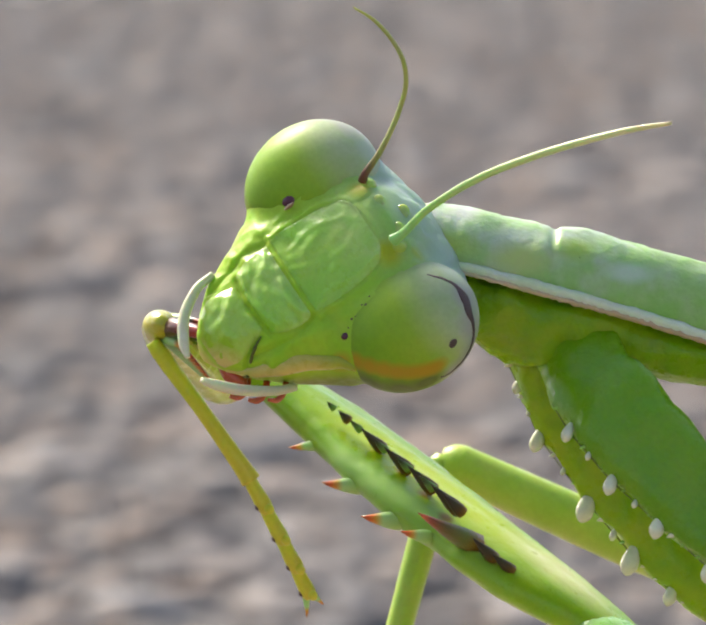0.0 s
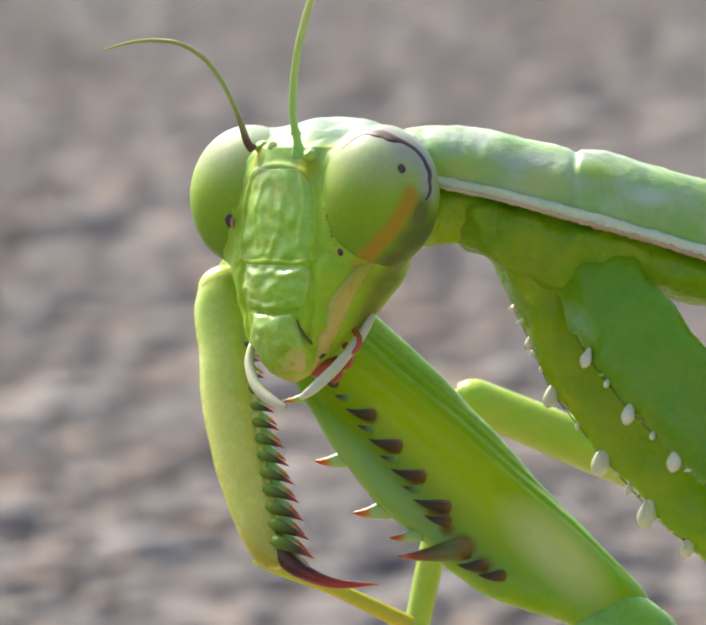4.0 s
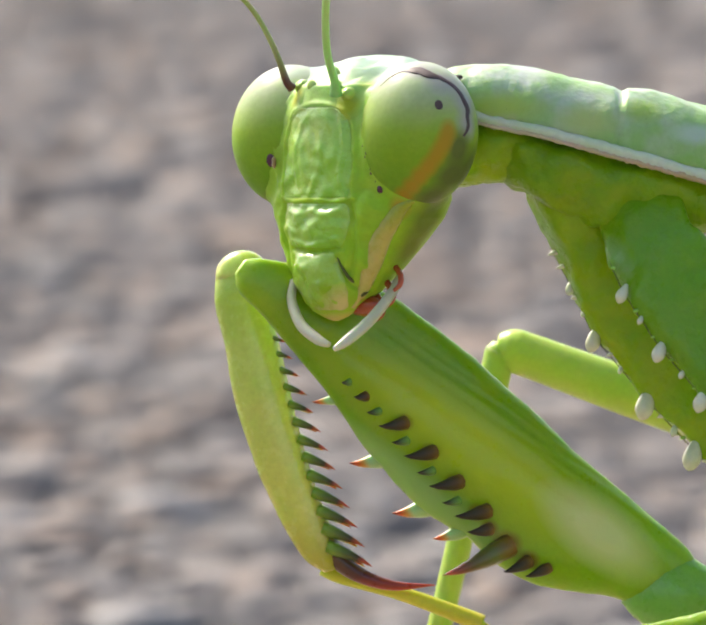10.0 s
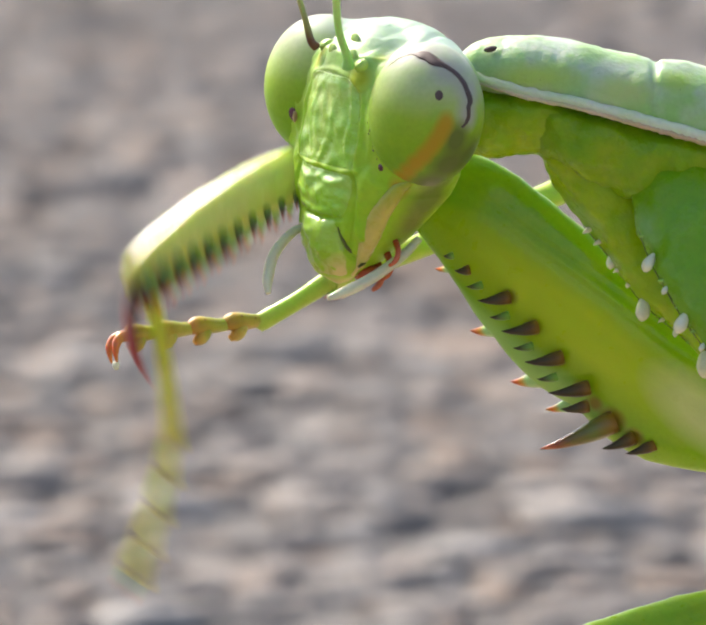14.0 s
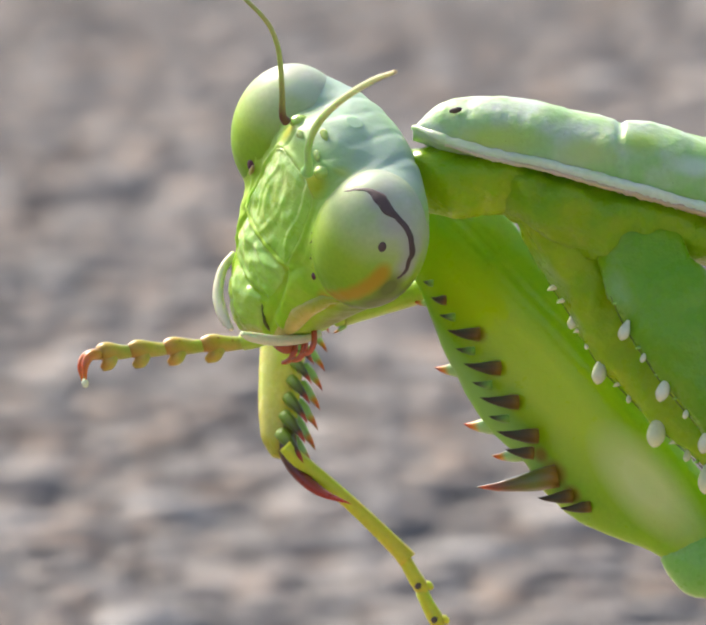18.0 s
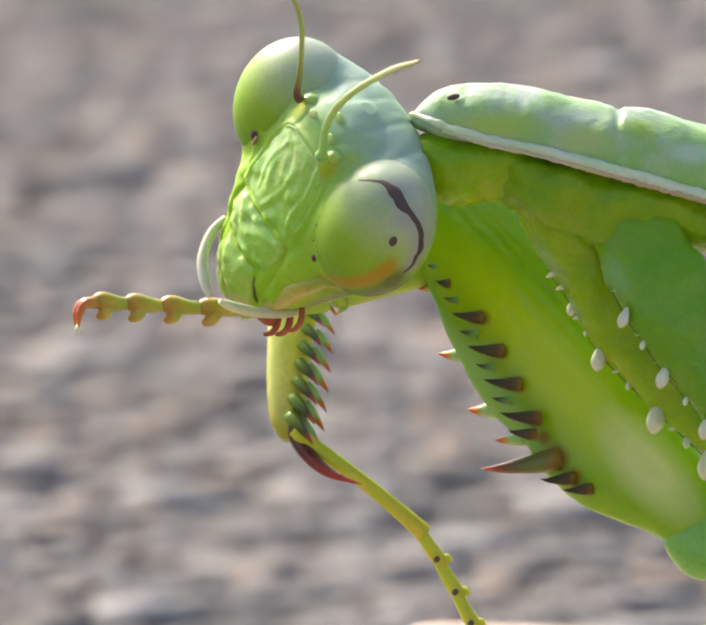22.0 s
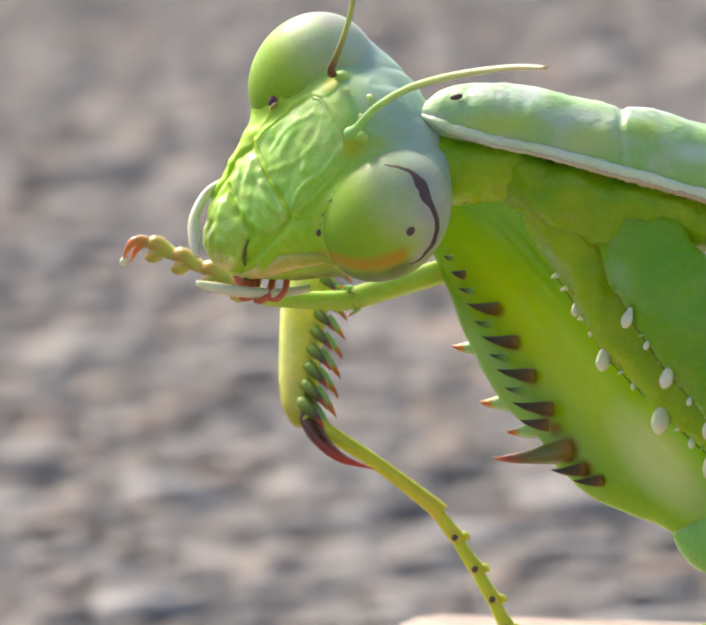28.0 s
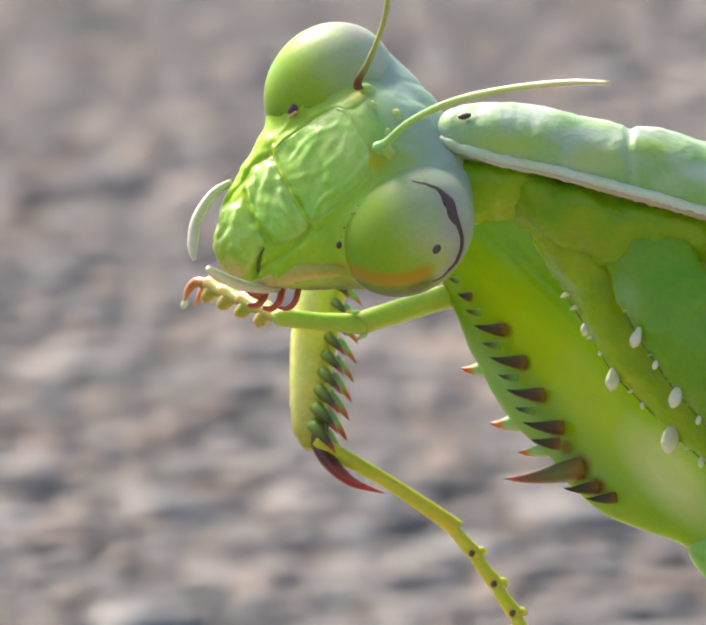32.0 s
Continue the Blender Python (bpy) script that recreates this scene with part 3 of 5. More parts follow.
def head_parts():
    """The head's own space: x to the animal's left, y to the crown, z out of the face."""
    # raised seams of the face: points across and up, height, breadth
    seams = [([(-98, -150), (-102, -80), (-94, -8), (-62, 26), (0, 40), (62, 26), (94, -8), (102, -80), (98, -150)], 7.5, 6.0),
             ([(-104, -160), (-60, -166), (0, -163), (60, -167), (104, -160)], 10.0, 5.5), ([(64, 14), (76, -50), (70, -110), (86, -152)], 5.0, 5.0),
             ([(-40, -6), (-58, -70), (-48, -130)], 4.5, 7.0), ([(-10, -150), (14, -100), (22, -50)], 4.0, 7.0), ([(-76, -186), (-30, -193), (4, -186), (40, -194), (78, -184)], 7.0, 7.0),
             ([(-64, -250), (-16, -259), (30, -255), (66, -246)], 6.0, 7.0), ([(96, -166), (104, -214), (98, -270), (84, -330)], -9.0, 6.0), ([(-96, -166), (-104, -214), (-98, -270), (-84, -330)], -9.0, 6.0),
             ([(128, -160), (150, -196), (140, -262), (112, -330)], 8.0, 13.0), ([(-128, -160), (-150, -196), (-140, -262), (-112, -330)], 7.0, 13.0), ([(-70, -266), (0, -274), (70, -266)], -9.0, 6.0),
             ([(62, -296), (74, -330), (92, -366), (98, -384)], -12.0, 5.0), ([(108, -290), (120, -320), (122, -350)], 8.0, 10.0),
             ([(112, 60), (130, 10), (134, -60), (126, -130)], 5.0, 6.0), ([(-112, 60), (-130, 10), (-134, -60), (-126, -130)], 5.0, 6.0), ([(-60, 100), (-20, 118), (20, 118), (60, 100)], 4.0, 8.0)]
    # swellings: middle, half sizes, height
    swells = [((0, -70), (96, 110), 3.0), ((0, -214), (96, 62), 9.0), ((-50, -200), (30, 22), 6.0), ((40, -204), (38, 24), 7.0), ((0, -338), (70, 84), 14.0), ((16, -320), (40, 44), 5.0), ((-24, -300), (26, 22), 5.0),
              ((84, 50), (34, 46), 12.0), ((-84, 50), (34, 46), 12.0), ((118, -250), (26, 60), 7.0), ((126, -190), (24, 34), 6.0), ((-120, -220), (24, 60), 6.0)]

    def relief(x, y):
        x, y = (np.asarray(x, float) - HX) / 1.13, (np.asarray(y, float) + 14) / 1.045
        d = np.zeros_like(x)
        for points, high, broad in seams:
            line = spline([(i, *q) for i, q in enumerate(points)], 18)[:, 1:]
            near = np.full(x.shape, 1e9)
            for (ax, ay), (bx, by) in zip(line, line[1:]):
                k = np.clip(((x - ax) * (bx - ax) + (y - ay) * (by - ay)) / ((bx - ax) ** 2 + (by - ay) ** 2), 0, 1)
                near = np.minimum(near, np.hypot(x - ax - k * (bx - ax), y - ay - k * (by - ay)))
            d += high * np.exp(-(near / broad) ** 2)
        for (cx, cy), (rx, ry), high in swells:
            d += high * np.clip(1 - ((x - cx) / rx) ** 2 - ((y - cy) / ry) ** 2, 0, 1) ** 0.8
        low = np.clip((60 - y) / 80, 0, 1)
        w = np.array([noise.noise(Vector((u, v, 5)) * 0.02) + 0.5 * noise.noise(Vector((u, v, 9)) * 0.05) - 0.7 * abs(noise.noise(Vector((u, v, 2)) * 0.027)) for u, v in zip(x.ravel(), y.ravel())]).reshape(x.shape)
        return 0.62 * d + w * (1.0 + 3.0 * low + 2.4 * np.clip((-150 - y) / 40, 0, 1))

    # the skull, one smooth skin round the muzzle, the crown and the eyes' sockets
    middle = np.array((HX, -120.0, -60.0))
    nu, nv = 360, 230
    th, ph = np.meshgrid(np.arange(nu) * 2 * math.pi / nu, np.linspace(0.012, math.pi - 0.012, nv))
    way = np.stack([np.sin(ph) * np.sin(th), np.cos(ph), np.sin(ph) * np.cos(th)], 2).reshape(-1, 3)
    p = middle + way * meet(middle, way, 520)[:, None]
    e = 2.0
    g = np.stack([head_field(p + e * np.eye(3)[i]) - head_field(p - e * np.eye(3)[i]) for i in range(3)], 1)
    g /= np.linalg.norm(g, axis=1)[:, None]
    front = np.clip((g[:, 2] - 0.30) / 0.35, 0, 1) * np.clip(1 - (np.abs(p[:, 0] - HX) / 215) ** 6, 0, 1)
    hit = front > 0
    p[hit] += g[hit] * (relief(p[hit, 0], p[hit, 1]) * front[hit])[:, None]
    # furrows of the crown and soft dents all over
    back = 1 - front
    for x, deep, broad in ((-120, 3, 14), (-40, 1.5, 12), (60, 2, 12), (150, 4, 13)):
        k = np.exp(-((p[:, 0] - HX - x - 0.16 * x / 100 * (p[:, 2] + 60)) / broad) ** 2) * np.clip((p[:, 1] - 30) / 40, 0, 1)
        p -= g * (deep * k * back)[:, None]
    w = np.array([noise.noise(Vector(q) * 0.017) + 0.6 * noise.noise(Vector(q) * 0.04) for q in p])
    p += g * (w * 1.0 * back)[:, None]
    faces = [(r * nu + i, r * nu + (i + 1) % nu, (r + 1) * nu + (i + 1) % nu, (r + 1) * nu + i) for r in range(nv - 1) for i in range(nu)]
    faces += [tuple(range(nu))[::-1], tuple((nv - 1) * nu + i for i in range(nu))]
    me = bpy.data.meshes.new("head")
    me.from_pydata((p * U).tolist(), [], faces)
    me.flip_normals()
    me.shade_smooth()
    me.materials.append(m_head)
    head = new("head", me)
    head.parent = mantis
    tagged(head, "triangular bright green head, sky sheen painted pale bluish on the crown")

    def sits(x, y):
        return float(face(x, y) + relief(x, y))

    def patch(name, outline, material, label="", lift=1.6):
        """A plate of the face, lying on its relief and sinking under the skin at its edges. Outline rows: y, middle x, half width."""
        o = spline([(y * 1.045 - 14, x * 1.13 + HX, w * 1.13) for y, x, w in outline], 60)
        us = np.linspace(-1, 1, 61)
        xs, ys = o[:, 1:2] + o[:, 2:3] * us, np.repeat(o[:, :1], 61, 1)
        fade = np.clip(np.minimum(np.minimum((1 - np.abs(us)) * o[:, 2:3], o[0, 0] - ys), ys - o[-1, 0]) / 7, 0, 1)
        zs = face(xs, ys) + relief(xs, ys) + lift - 6 * (1 - fade) ** 2
        bm = bmesh.new()
        grid = [[bm.verts.new(c) for c in zip(*line)] for line in zip(xs, ys, zs)]
        for p, q in zip(grid, grid[1:]):
            for k in range(60):
                bm.faces.new((p[k], p[k + 1], q[k + 1], q[k]))
        back = bmesh.ops.extrude_edge_only(bm, edges=[e for e in bm.edges if e.is_boundary])
        for g in back["geom"]:
            if isinstance(g, bmesh.types.BMVert):
                g.co.z -= 12
        return part(name, bm, material, head, label)

    patch("face_plate", [(34, 0, 40), (24, 0, 64), (0, 0, 84), (-60, 0, 96), (-120, 0, 98), (-156, 0, 96), (-162, 0, 92)], m_shield, "glossy light green face plate with raised wrinkled edges")
    patch("clypeus", [(-168, 0, 88), (-184, 0, 95), (-220, 0, 93), (-252, 0, 82), (-268, 0, 68)], m_shield, "wet glossy light green plate above the lip")
    patch("labrum", [(-270, 0, 54), (-284, 0, 62), (-320, 0, 72), (-360, 0, 72), (-388, 0, 58), (-402, 0, 40)], m_lip, "green upper lip with a yellow tip")
    for x, y, r in ((136, -68, 2.2), (146, -84, 3.4), (140, -92, 1.8), (150, -118, 2.6), (148, -128, 3.2), (158, -146, 2.2)):
        part("speck", ball((x, y, sits(x, y) - 1), (r, r * 1.3, r * 0.8), u=8, v=6), m_plum, head)
    for sx in (1, -1):
        r, y, z = EYE_TURN
        c = Vector((HX + sx * EYE_AT.x, EYE_AT.y, EYE_AT.z))
        turn = pose(0, 0, 0, r, sx * y, sx * z)
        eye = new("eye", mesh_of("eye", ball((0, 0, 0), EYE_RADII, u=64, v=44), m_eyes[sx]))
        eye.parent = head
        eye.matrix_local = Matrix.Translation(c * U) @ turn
        tagged(eye, "large glossy green compound eye, sky reflection painted whitish at the top")

        def on_eye(d, lift=1.0):
            """The place on the eye in that direction from its middle."""
            d = turn.to_3x3().inverted() @ Vector((sx * d[0], d[1], d[2]))
            q = Vector((d.x / EYE_RADII.x, d.y / EYE_RADII.y, d.z / EYE_RADII.z)).length
            return c + turn.to_3x3() @ (d / q) * lift

        def pressed(bm):
            """Lays a mark flat on the eye."""
            for v in bm.verts:
                d = v.co - c
                q = on_eye((sx * d.x, d.y, d.z))
                v.co = q + (v.co - q) * 0.14
            return bm

        if sx == 1:
            part("eye_spot", pressed(ball(on_eye((0.83, 0.44, 0.34)), (9, 12, 9), u=14, v=10)), m_dark, head)
            stripe = tube([on_eye(d) for d in EYE_ARC], (2, 4, 7, 14, 12, 6.5, 6, 8, 7, 3), 130, 8)
            for v in stripe.verts:
                v.co += Vector((1, 1, 1)) * 5 * noise.noise(v.co * 0.045)
            part("eye_line", pressed(stripe), m_dark, head, "dark brown wavy line along the top of the eye")
    part("face_spot", ball((-176, -92, 36), (17, 22, 12), u=14, v=10), m_plum, head, "plum brown spot beside the eye")
    part("face_spot", ball((-160, -102, 44), (4, 14, 6), u=12, v=8), m_rim_edge, head, "whitish fleck")
    part("face_spot", ball((166, -163, sits(166, -163) - 3), (9, 10, 7), u=12, v=8), m_plum, head)
    for x, y, r in ((-6, 92, 14), (-46, 66, 12), (34, 66, 12)):
        part("ocellus", ball((x, y, sits(x, y) - 3), (r * 1.3, r * 1.2, r * 0.4), u=16, v=12), m_eyelet, head, "small round eyelet")
    for x, y in ((70, 50), (-102, 68)):
        z = sits(x, y)
        part("antenna_socket", tube([(x - 2, y - 8, z - 12), (x, y, z + 3), (x, y + 6, z + 9)], [20, 16, 10], 14, 16), m_socket, head)
    path = spline([(i, *q) for i, q in enumerate(((206, -182, -22), (188, -212, -8), (160, -262, 6), (134, -312, 12), (110, -358, 14), (82, -404, 10), (50, -428, 8)))], 30)[:, 1:]
    way = path - middle
    way /= np.linalg.norm(way, axis=1)[:, None]
    path = middle + way * (meet(middle, way, 520) - np.array([3 + 9 * math.sin(math.pi * min(1, i / 26)) for i in range(30)]))[:, None]
    part("mandible", tube([tuple(q) for q in path], [6 + 18 * math.sin(math.pi * min(1, i / 26)) ** 0.8 for i in range(30)], 60, 16), m_cheek, head, "yellow jaw edge running up to the eye")
    part("jaw_slit", tube([(x, y, sits(x, y) + 1) for x, y in ((62, -312), (70, -334), (82, -360), (92, -384))] + [(98, -398, 24)], [1.5, 3.5, 4, 4.5, 3], 24, 8), m_edge, head, "dark slit between lip and jaw")
    # antennae
    part("antenna", tube([(-108, 62, 30), (-111, 78, 44), (-123, 125, 54), (-145, 175, 62), (-171, 222, 72), (-195, 266, 98), (-228, 296, 136), (-276, 304, 162), (-316, 300, 204), (-341, 284, 262)], [11, 9, 7, 6.2, 6, 5.6, 5.2, 4.8, 4, 1.6], 70, 10), m_antenna_r, head, "curved antenna, red brown at the base")
    feeler = part("antenna", tube([(-8, -2, 0), (25, 4, 0), (110, 30, 0), (250, 44, 0), (420, 34, 0), (600, 8, 0), (720, -20, 0)], [15, 10, 8.5, 8.5, 8, 7, 4], 60, 10), m_antenna_l, head, "pale green antenna fading to straw")
    # mouth
    part("mouth", ball((44, -420, -30), (52, 26, 26), u=18, v=12), m_red, head, "wet red mouth opening")
    palps = []
    for sx in (1, -1):
        reach, bow = (250, 14) if sx == 1 else (200, -30)
        bm = tube([(-6, 0, 0), (reach * 0.2, bow * 0.8, 0), (reach * 0.55, bow, 0), (reach * 0.85, bow * 0.4, 0), (reach, -bow * 0.2, 0)], [9, 11, 12.5, 12, 6], 30, 10)
        p = part("maxillary_palp", bm, m_palp, head, "slender cream palp")
        palps.append(p)
    for x, y, r in ((84, -416, 8), (118, -386, 8), (146, -350, 7)):
        part("labial_palp", tube([(x - 16, y + 18, -46), (x + 10, y - 4, -40), (x + 18, y - 24, -30), (x + 8, y - 38, -20)], [r, r, r * 0.9, r * 0.55], 18, 8), m_red, head, "short orange red mouthpart")
    return head, feeler, palps


# -- forelegs --

FEMUR = [(-30, 0, 0, 30, 40, 22, 22), (0, 0, 0, 72, 82, 37, 37), (100, 0, 0, 106, 95, 49, 49), (230, 0, 0, 172, 105, 55, 55), (340, 0, 0, 196, 112, 56, 56), (440, 0, 0, 188, 126, 55, 55), (570, 0, 0, 196, 141, 55, 55),
         (730, 0, 0, 166, 151, 53, 53), (890, 0, 0, 113, 152, 50, 50), (1040, 0, 0, 72, 120, 45, 45), (1130, 0, 0, 52, 78, 40, 40), (1190, 0, 0, 42, 48, 33, 33), (1220, 0, 0, 15, 25, 14, 14)]
TIBIA = [(-48, -8, 0, 20, 24, 18, 18), (-30, -10, 0, 48, 52, 40, 40), (10, -16, 0, 60, 66, 50, 50), (60, -26, 0, 60, 66, 50, 50), (150, -32, 0, 60, 62, 48, 48), (260, -38, 0, 62, 65, 48, 48), (400, -38, 0, 57, 60, 46, 46),
         (510, -28, 0, 50, 55, 42, 42), (600, -16, 0, 48, 46, 38, 38), (655, -4, 0, 36, 38, 32, 32), (690, 6, 0, 14, 14, 14, 14)]


def fore_femur():
    bm = loft(FEMUR, 150, 120, power=2.2, lumps=0.03)
    for v in bm.verts:
        x, y, z = v.co
        along = max(0.0, 1 - abs((x - 560) / 560) ** 4)
        for mid, wide, deep in ((-84, 9, 4), (-58, 7, 2.5), (-104, 6, 2), (6, 14, 2)):
            k = mid + 0.03 * (x - 560) + 6 * noise.noise(Vector((x * 0.006, mid, 0)))
            v.co.z -= math.copysign(deep, z) * along * math.exp(-((y - k) / wide) ** 2)
    femur = part("fore_femur", bm, m_femur, mantis, "broad green raptorial femur with a pale yellow patch")
    part("trochanter", loft([(-120, -20, 0, 20, 20, 20, 20), (-100, -15, 0, 55, 60, 44, 44), (-40, 10, 0, 92, 90, 52, 52), (20, 16, 0, 96, 84, 48, 48), (70, 30, 0, 72, 50, 36, 36)], 20, 20), m_trochanter, femur)
    # inner row: small and large thorns in turn, growing towards the spur
    for k in range(11):
        x = 895 - 42.3 * k
        big = k % 2 == 1 or k == 10
        size = (0.32, 0.4, 0.5, 0.86, 0.6, 0.98, 0.62, 1.02, 0.64, 1.1, 0.76)[k]
        tip = Vector((x, 86 + 0.263 * (895 - x), 76 + 0.07 * (895 - x)))
        spine(femur, tip - Vector((48, 56, 30)) * size * (1 if big else 0.85), tip, (17 if big else 13) * (0.5 + 0.5 * size), m_spine if big else m_thorn)
    for tip, base, thick in (((900, 144, -50), (862, 98, -18), 14), ((748, 209, -44), (700, 146, -20), 22), ((603, 244, -39), (556, 176, -18), 24), ((502, 239, -12), (466, 180, -4), 18)):
        spine(femur, base, tip, thick, m_spine_tip)
    spine(femur, (372, 160, 40), (449, 305, 75), 27, m_spur, name="femur_spur")
    spine(femur, (312, 158, 40), (344, 216, 71), 16, m_spine)
    spine(femur, (266, 142, 36), (296, 194, 60), 14, m_spine)
    return femur


def fore_tibia():
    tibia = part("fore_tibia", loft(TIBIA, 50, 24, lumps=0.03), m_tibia, mantis, "yellow green raptorial tibia edged with spines")
    part("knee", ball((-6, -14, 0), (54, 60, 47), u=24, v=16), m_tibia, tibia, "rounded yellow green knee")
    part("knee_fold", tube([(40, 30, 20), (62, 44, 6), (58, 42, -20)], [14, 18, 12], 12, 10), m_under, tibia)
    for k in range(13):
        f = k / 12
        x = 150 + 490 * f**1.05
        size = 0.28 + 0.85 * f
        for z, keep in ((22, 1.0), (-24, 0.8)):
            spine(tibia, (x, 14 + 6 * f, z), (x + 50 * size, 24 + 70 * size * keep, z * 1.5), 15 * (0.45 + 0.65 * f), m_shin_thorn if z > 0 else m_spine_tip)
    part("tibial_claw", tube([(600, 6, 0), (660, 24, 0), (712, 62, 0), (758, 132, 0), (782, 225, 0)], [28, 24, 19, 12, 1], 26, 12), m_claw, tibia, "long curved red brown claw")
    return tibia


def fore_tarsus():
    first = part("fore_tarsus", tube([(-10, 0, 0), (40, -2, 0), (180, 4, 0), (330, 0, 0), (372, -4, 0)], [16, 19, 17, 20, 23], 26, 12), m_tarsus, mantis, "thin yellow green jointed foot")
    x, y, a = 362.0, -6.0, radians(-20)
    for k, size in enumerate((92, 84, 78, 72)):
        d = Vector((math.cos(a), math.sin(a), 0))
        o = Vector((x, y, 0))
        n = Vector((-d.y, d.x, 0))
        seg = tube([o - d * 6, o + d * size * 0.35, o + d * size * 0.8 + n * 3, o + d * (size + 2) + n * 7], [15, 16, 18, 14], 14, 10)
        p = part("tarsomere", seg, m_tarsus, first)
        part("pad", ball(o + d * size * 0.9 + n * 20, (13, 10, 11), u=12, v=8), m_tarsus, first)
        part("dot", ball(o + d * size * 0.78 + Vector((0, 0, 15)) - n * 1, (8, 9, 6), u=10, v=6), m_dark, first)
        x, y = x + d.x * size, y + d.y * size
        a -= radians(3)
    for s in (1, -1):
        spine(first, (x - 4, y, s * 6), (x + 40, y - 24, s * 26), 9, m_spine_tip, name="foot_claw")
    return first


def coxa(rows, label, beads, material):
    """A flat fore hip with ivory beads and fine teeth down its front edge."""
    body = part("coxa", loft(rows, 80, 48, power=2.4, lumps=0.17), material, mantis, label)
    k = np.array(rows)
    edge = lambda x: float(np.interp(x, k[:, 0], k[:, 1] - k[:, 4]))
    for x, r in beads:
        r *= 1.12
        e = edge(x)
        dx, dy = 0.58, -0.82
        part("bead", tube([(x + dx * q * r, e + r * 0.15 + dy * q * r, 16 + 4 * min(q, 1.0)) for q in (-0.75, -0.3, 0.35, 1.0, 1.5, 1.72)], [r * 0.22, r * 0.4, r * 0.62, r * 0.66, r * 0.4, r * 0.08], 20, 14), m_bead, body)
    part("edge_line", tube([(x, edge(x) - 1, 8) for x in range(90, int(rows[-2][0]), 40)], [0.8] + [1.4] * (len(range(90, int(rows[-2][0]), 40)) - 2) + [1.2], 60, 8), m_edge, body, "dark line along the hip's front edge")
    rng = random.Random(len(beads))
    for i in range(20):
        x = 110 + i * 36 + rng.uniform(-7, 7)
        if x < rows[-1][0] - 20 and min(abs(x - b) for b, r in beads) > 20:
            r = rng.uniform(3.0, 7.6)
            part("tooth", tube([(x + r * 0.5, edge(x) + r, 12), (x, edge(x) - r * 0.3, 15), (x - r * 0.5, edge(x) - r * 1.8, 16)], [r, r * 0.85, 0.6], 7, 7), m_bead if r > 5 else m_pale_lump, body)
    return body


# -- walking legs --


def mid_femur():
    return part("mid_femur", tube([(-20, 0, 0), (60, 0, 0), (500, 4, 0), (860, 0, 0), (930, 0, 0), (966, 4, 0)], [40, 56, 58, 52, 50, 30], 40, 16), m_leg, mantis, "plain green thigh of a walking leg")


def mid_tibia(length):
    leg = part("mid_tibia", tube([(-24, 0, 0), (0, 0, 0), (60, 0, 0), (length * 0.5, 6, 0), (length - 60, 0, 0), (length, 0, 0), (length + 16, 0, 0)], [24, 36, 36, 30, 27, 25, 12], 40, 14), m_leg, mantis, "slim green shin of a walking leg")
    for s in (1, -1):
        spine(leg, (length - 4, s * 26, 6), (length + 30, s * 36, 10), 6, m_spine_tip, name="shin_spur")
    return leg


def mid_basitarsus():
    return part("mid_basitarsus", tube([(-12, 0, 0), (10, 0, 0), (90, 2, 0), (175, 0, 0), (196, 6, 0)], [18, 24, 21, 22, 16], 20, 12), m_leg, mantis, "first joint of the walking foot")


def mid_tarsus():
    foot = None
    x = 0.0
    for k, size in enumerate((95, 88, 82, 74)):
        bm = tube([(x - 6, 0, 0), (x + size * 0.3, 0, 0), (x + size * 0.8, -4, 0), (x + size + 4, 0, 0)], [14, 17, 22, 15], 14, 10)
        if foot is None:
            foot = part("mid_tarsus", bm, m_foot, mantis, "jointed amber and olive walking foot")
        else:
            part("tarsomere", bm, m_foot, foot)
        part("pad", tube([(x + size * 0.6, 6, 0), (x + size * 0.75, 24, 0), (x + size * 0.95, 34, 0)], [17, 17, 7], 10, 10), m_foot, foot, "soft pale lobe under a foot joint")
        x += size
    for s in (1, -1):
        part("foot_claw", tube([(x, 0, s * 4), (x + 26, 4, s * 14), (x + 40, 26, s * 18), (x + 40, 58, s * 16)], [14, 12, 9, 2], 16, 8), m_hook, foot, "orange hooked claw")
    part("water_droplet", ball((x + 41, 64, 12), (8, 11, 8), u=14, v=10), m_bead, foot, "tiny whitish droplet on the claw")
    return foot


def hind_leg(hip, knee, foot):
    a, b, c = (Vector(v) for v in (hip, knee, foot))
    part("hind_femur", tube([a, a.lerp(b, 0.2), a.lerp(b, 0.8), b], [45, 52, 40, 30], 20, 12), m_leg, mantis)
    part("hind_tibia", tube([b, b.lerp(c, 0.2), b.lerp(c, 0.85), c], [30, 30, 24, 22], 20, 12), m_leg, mantis)


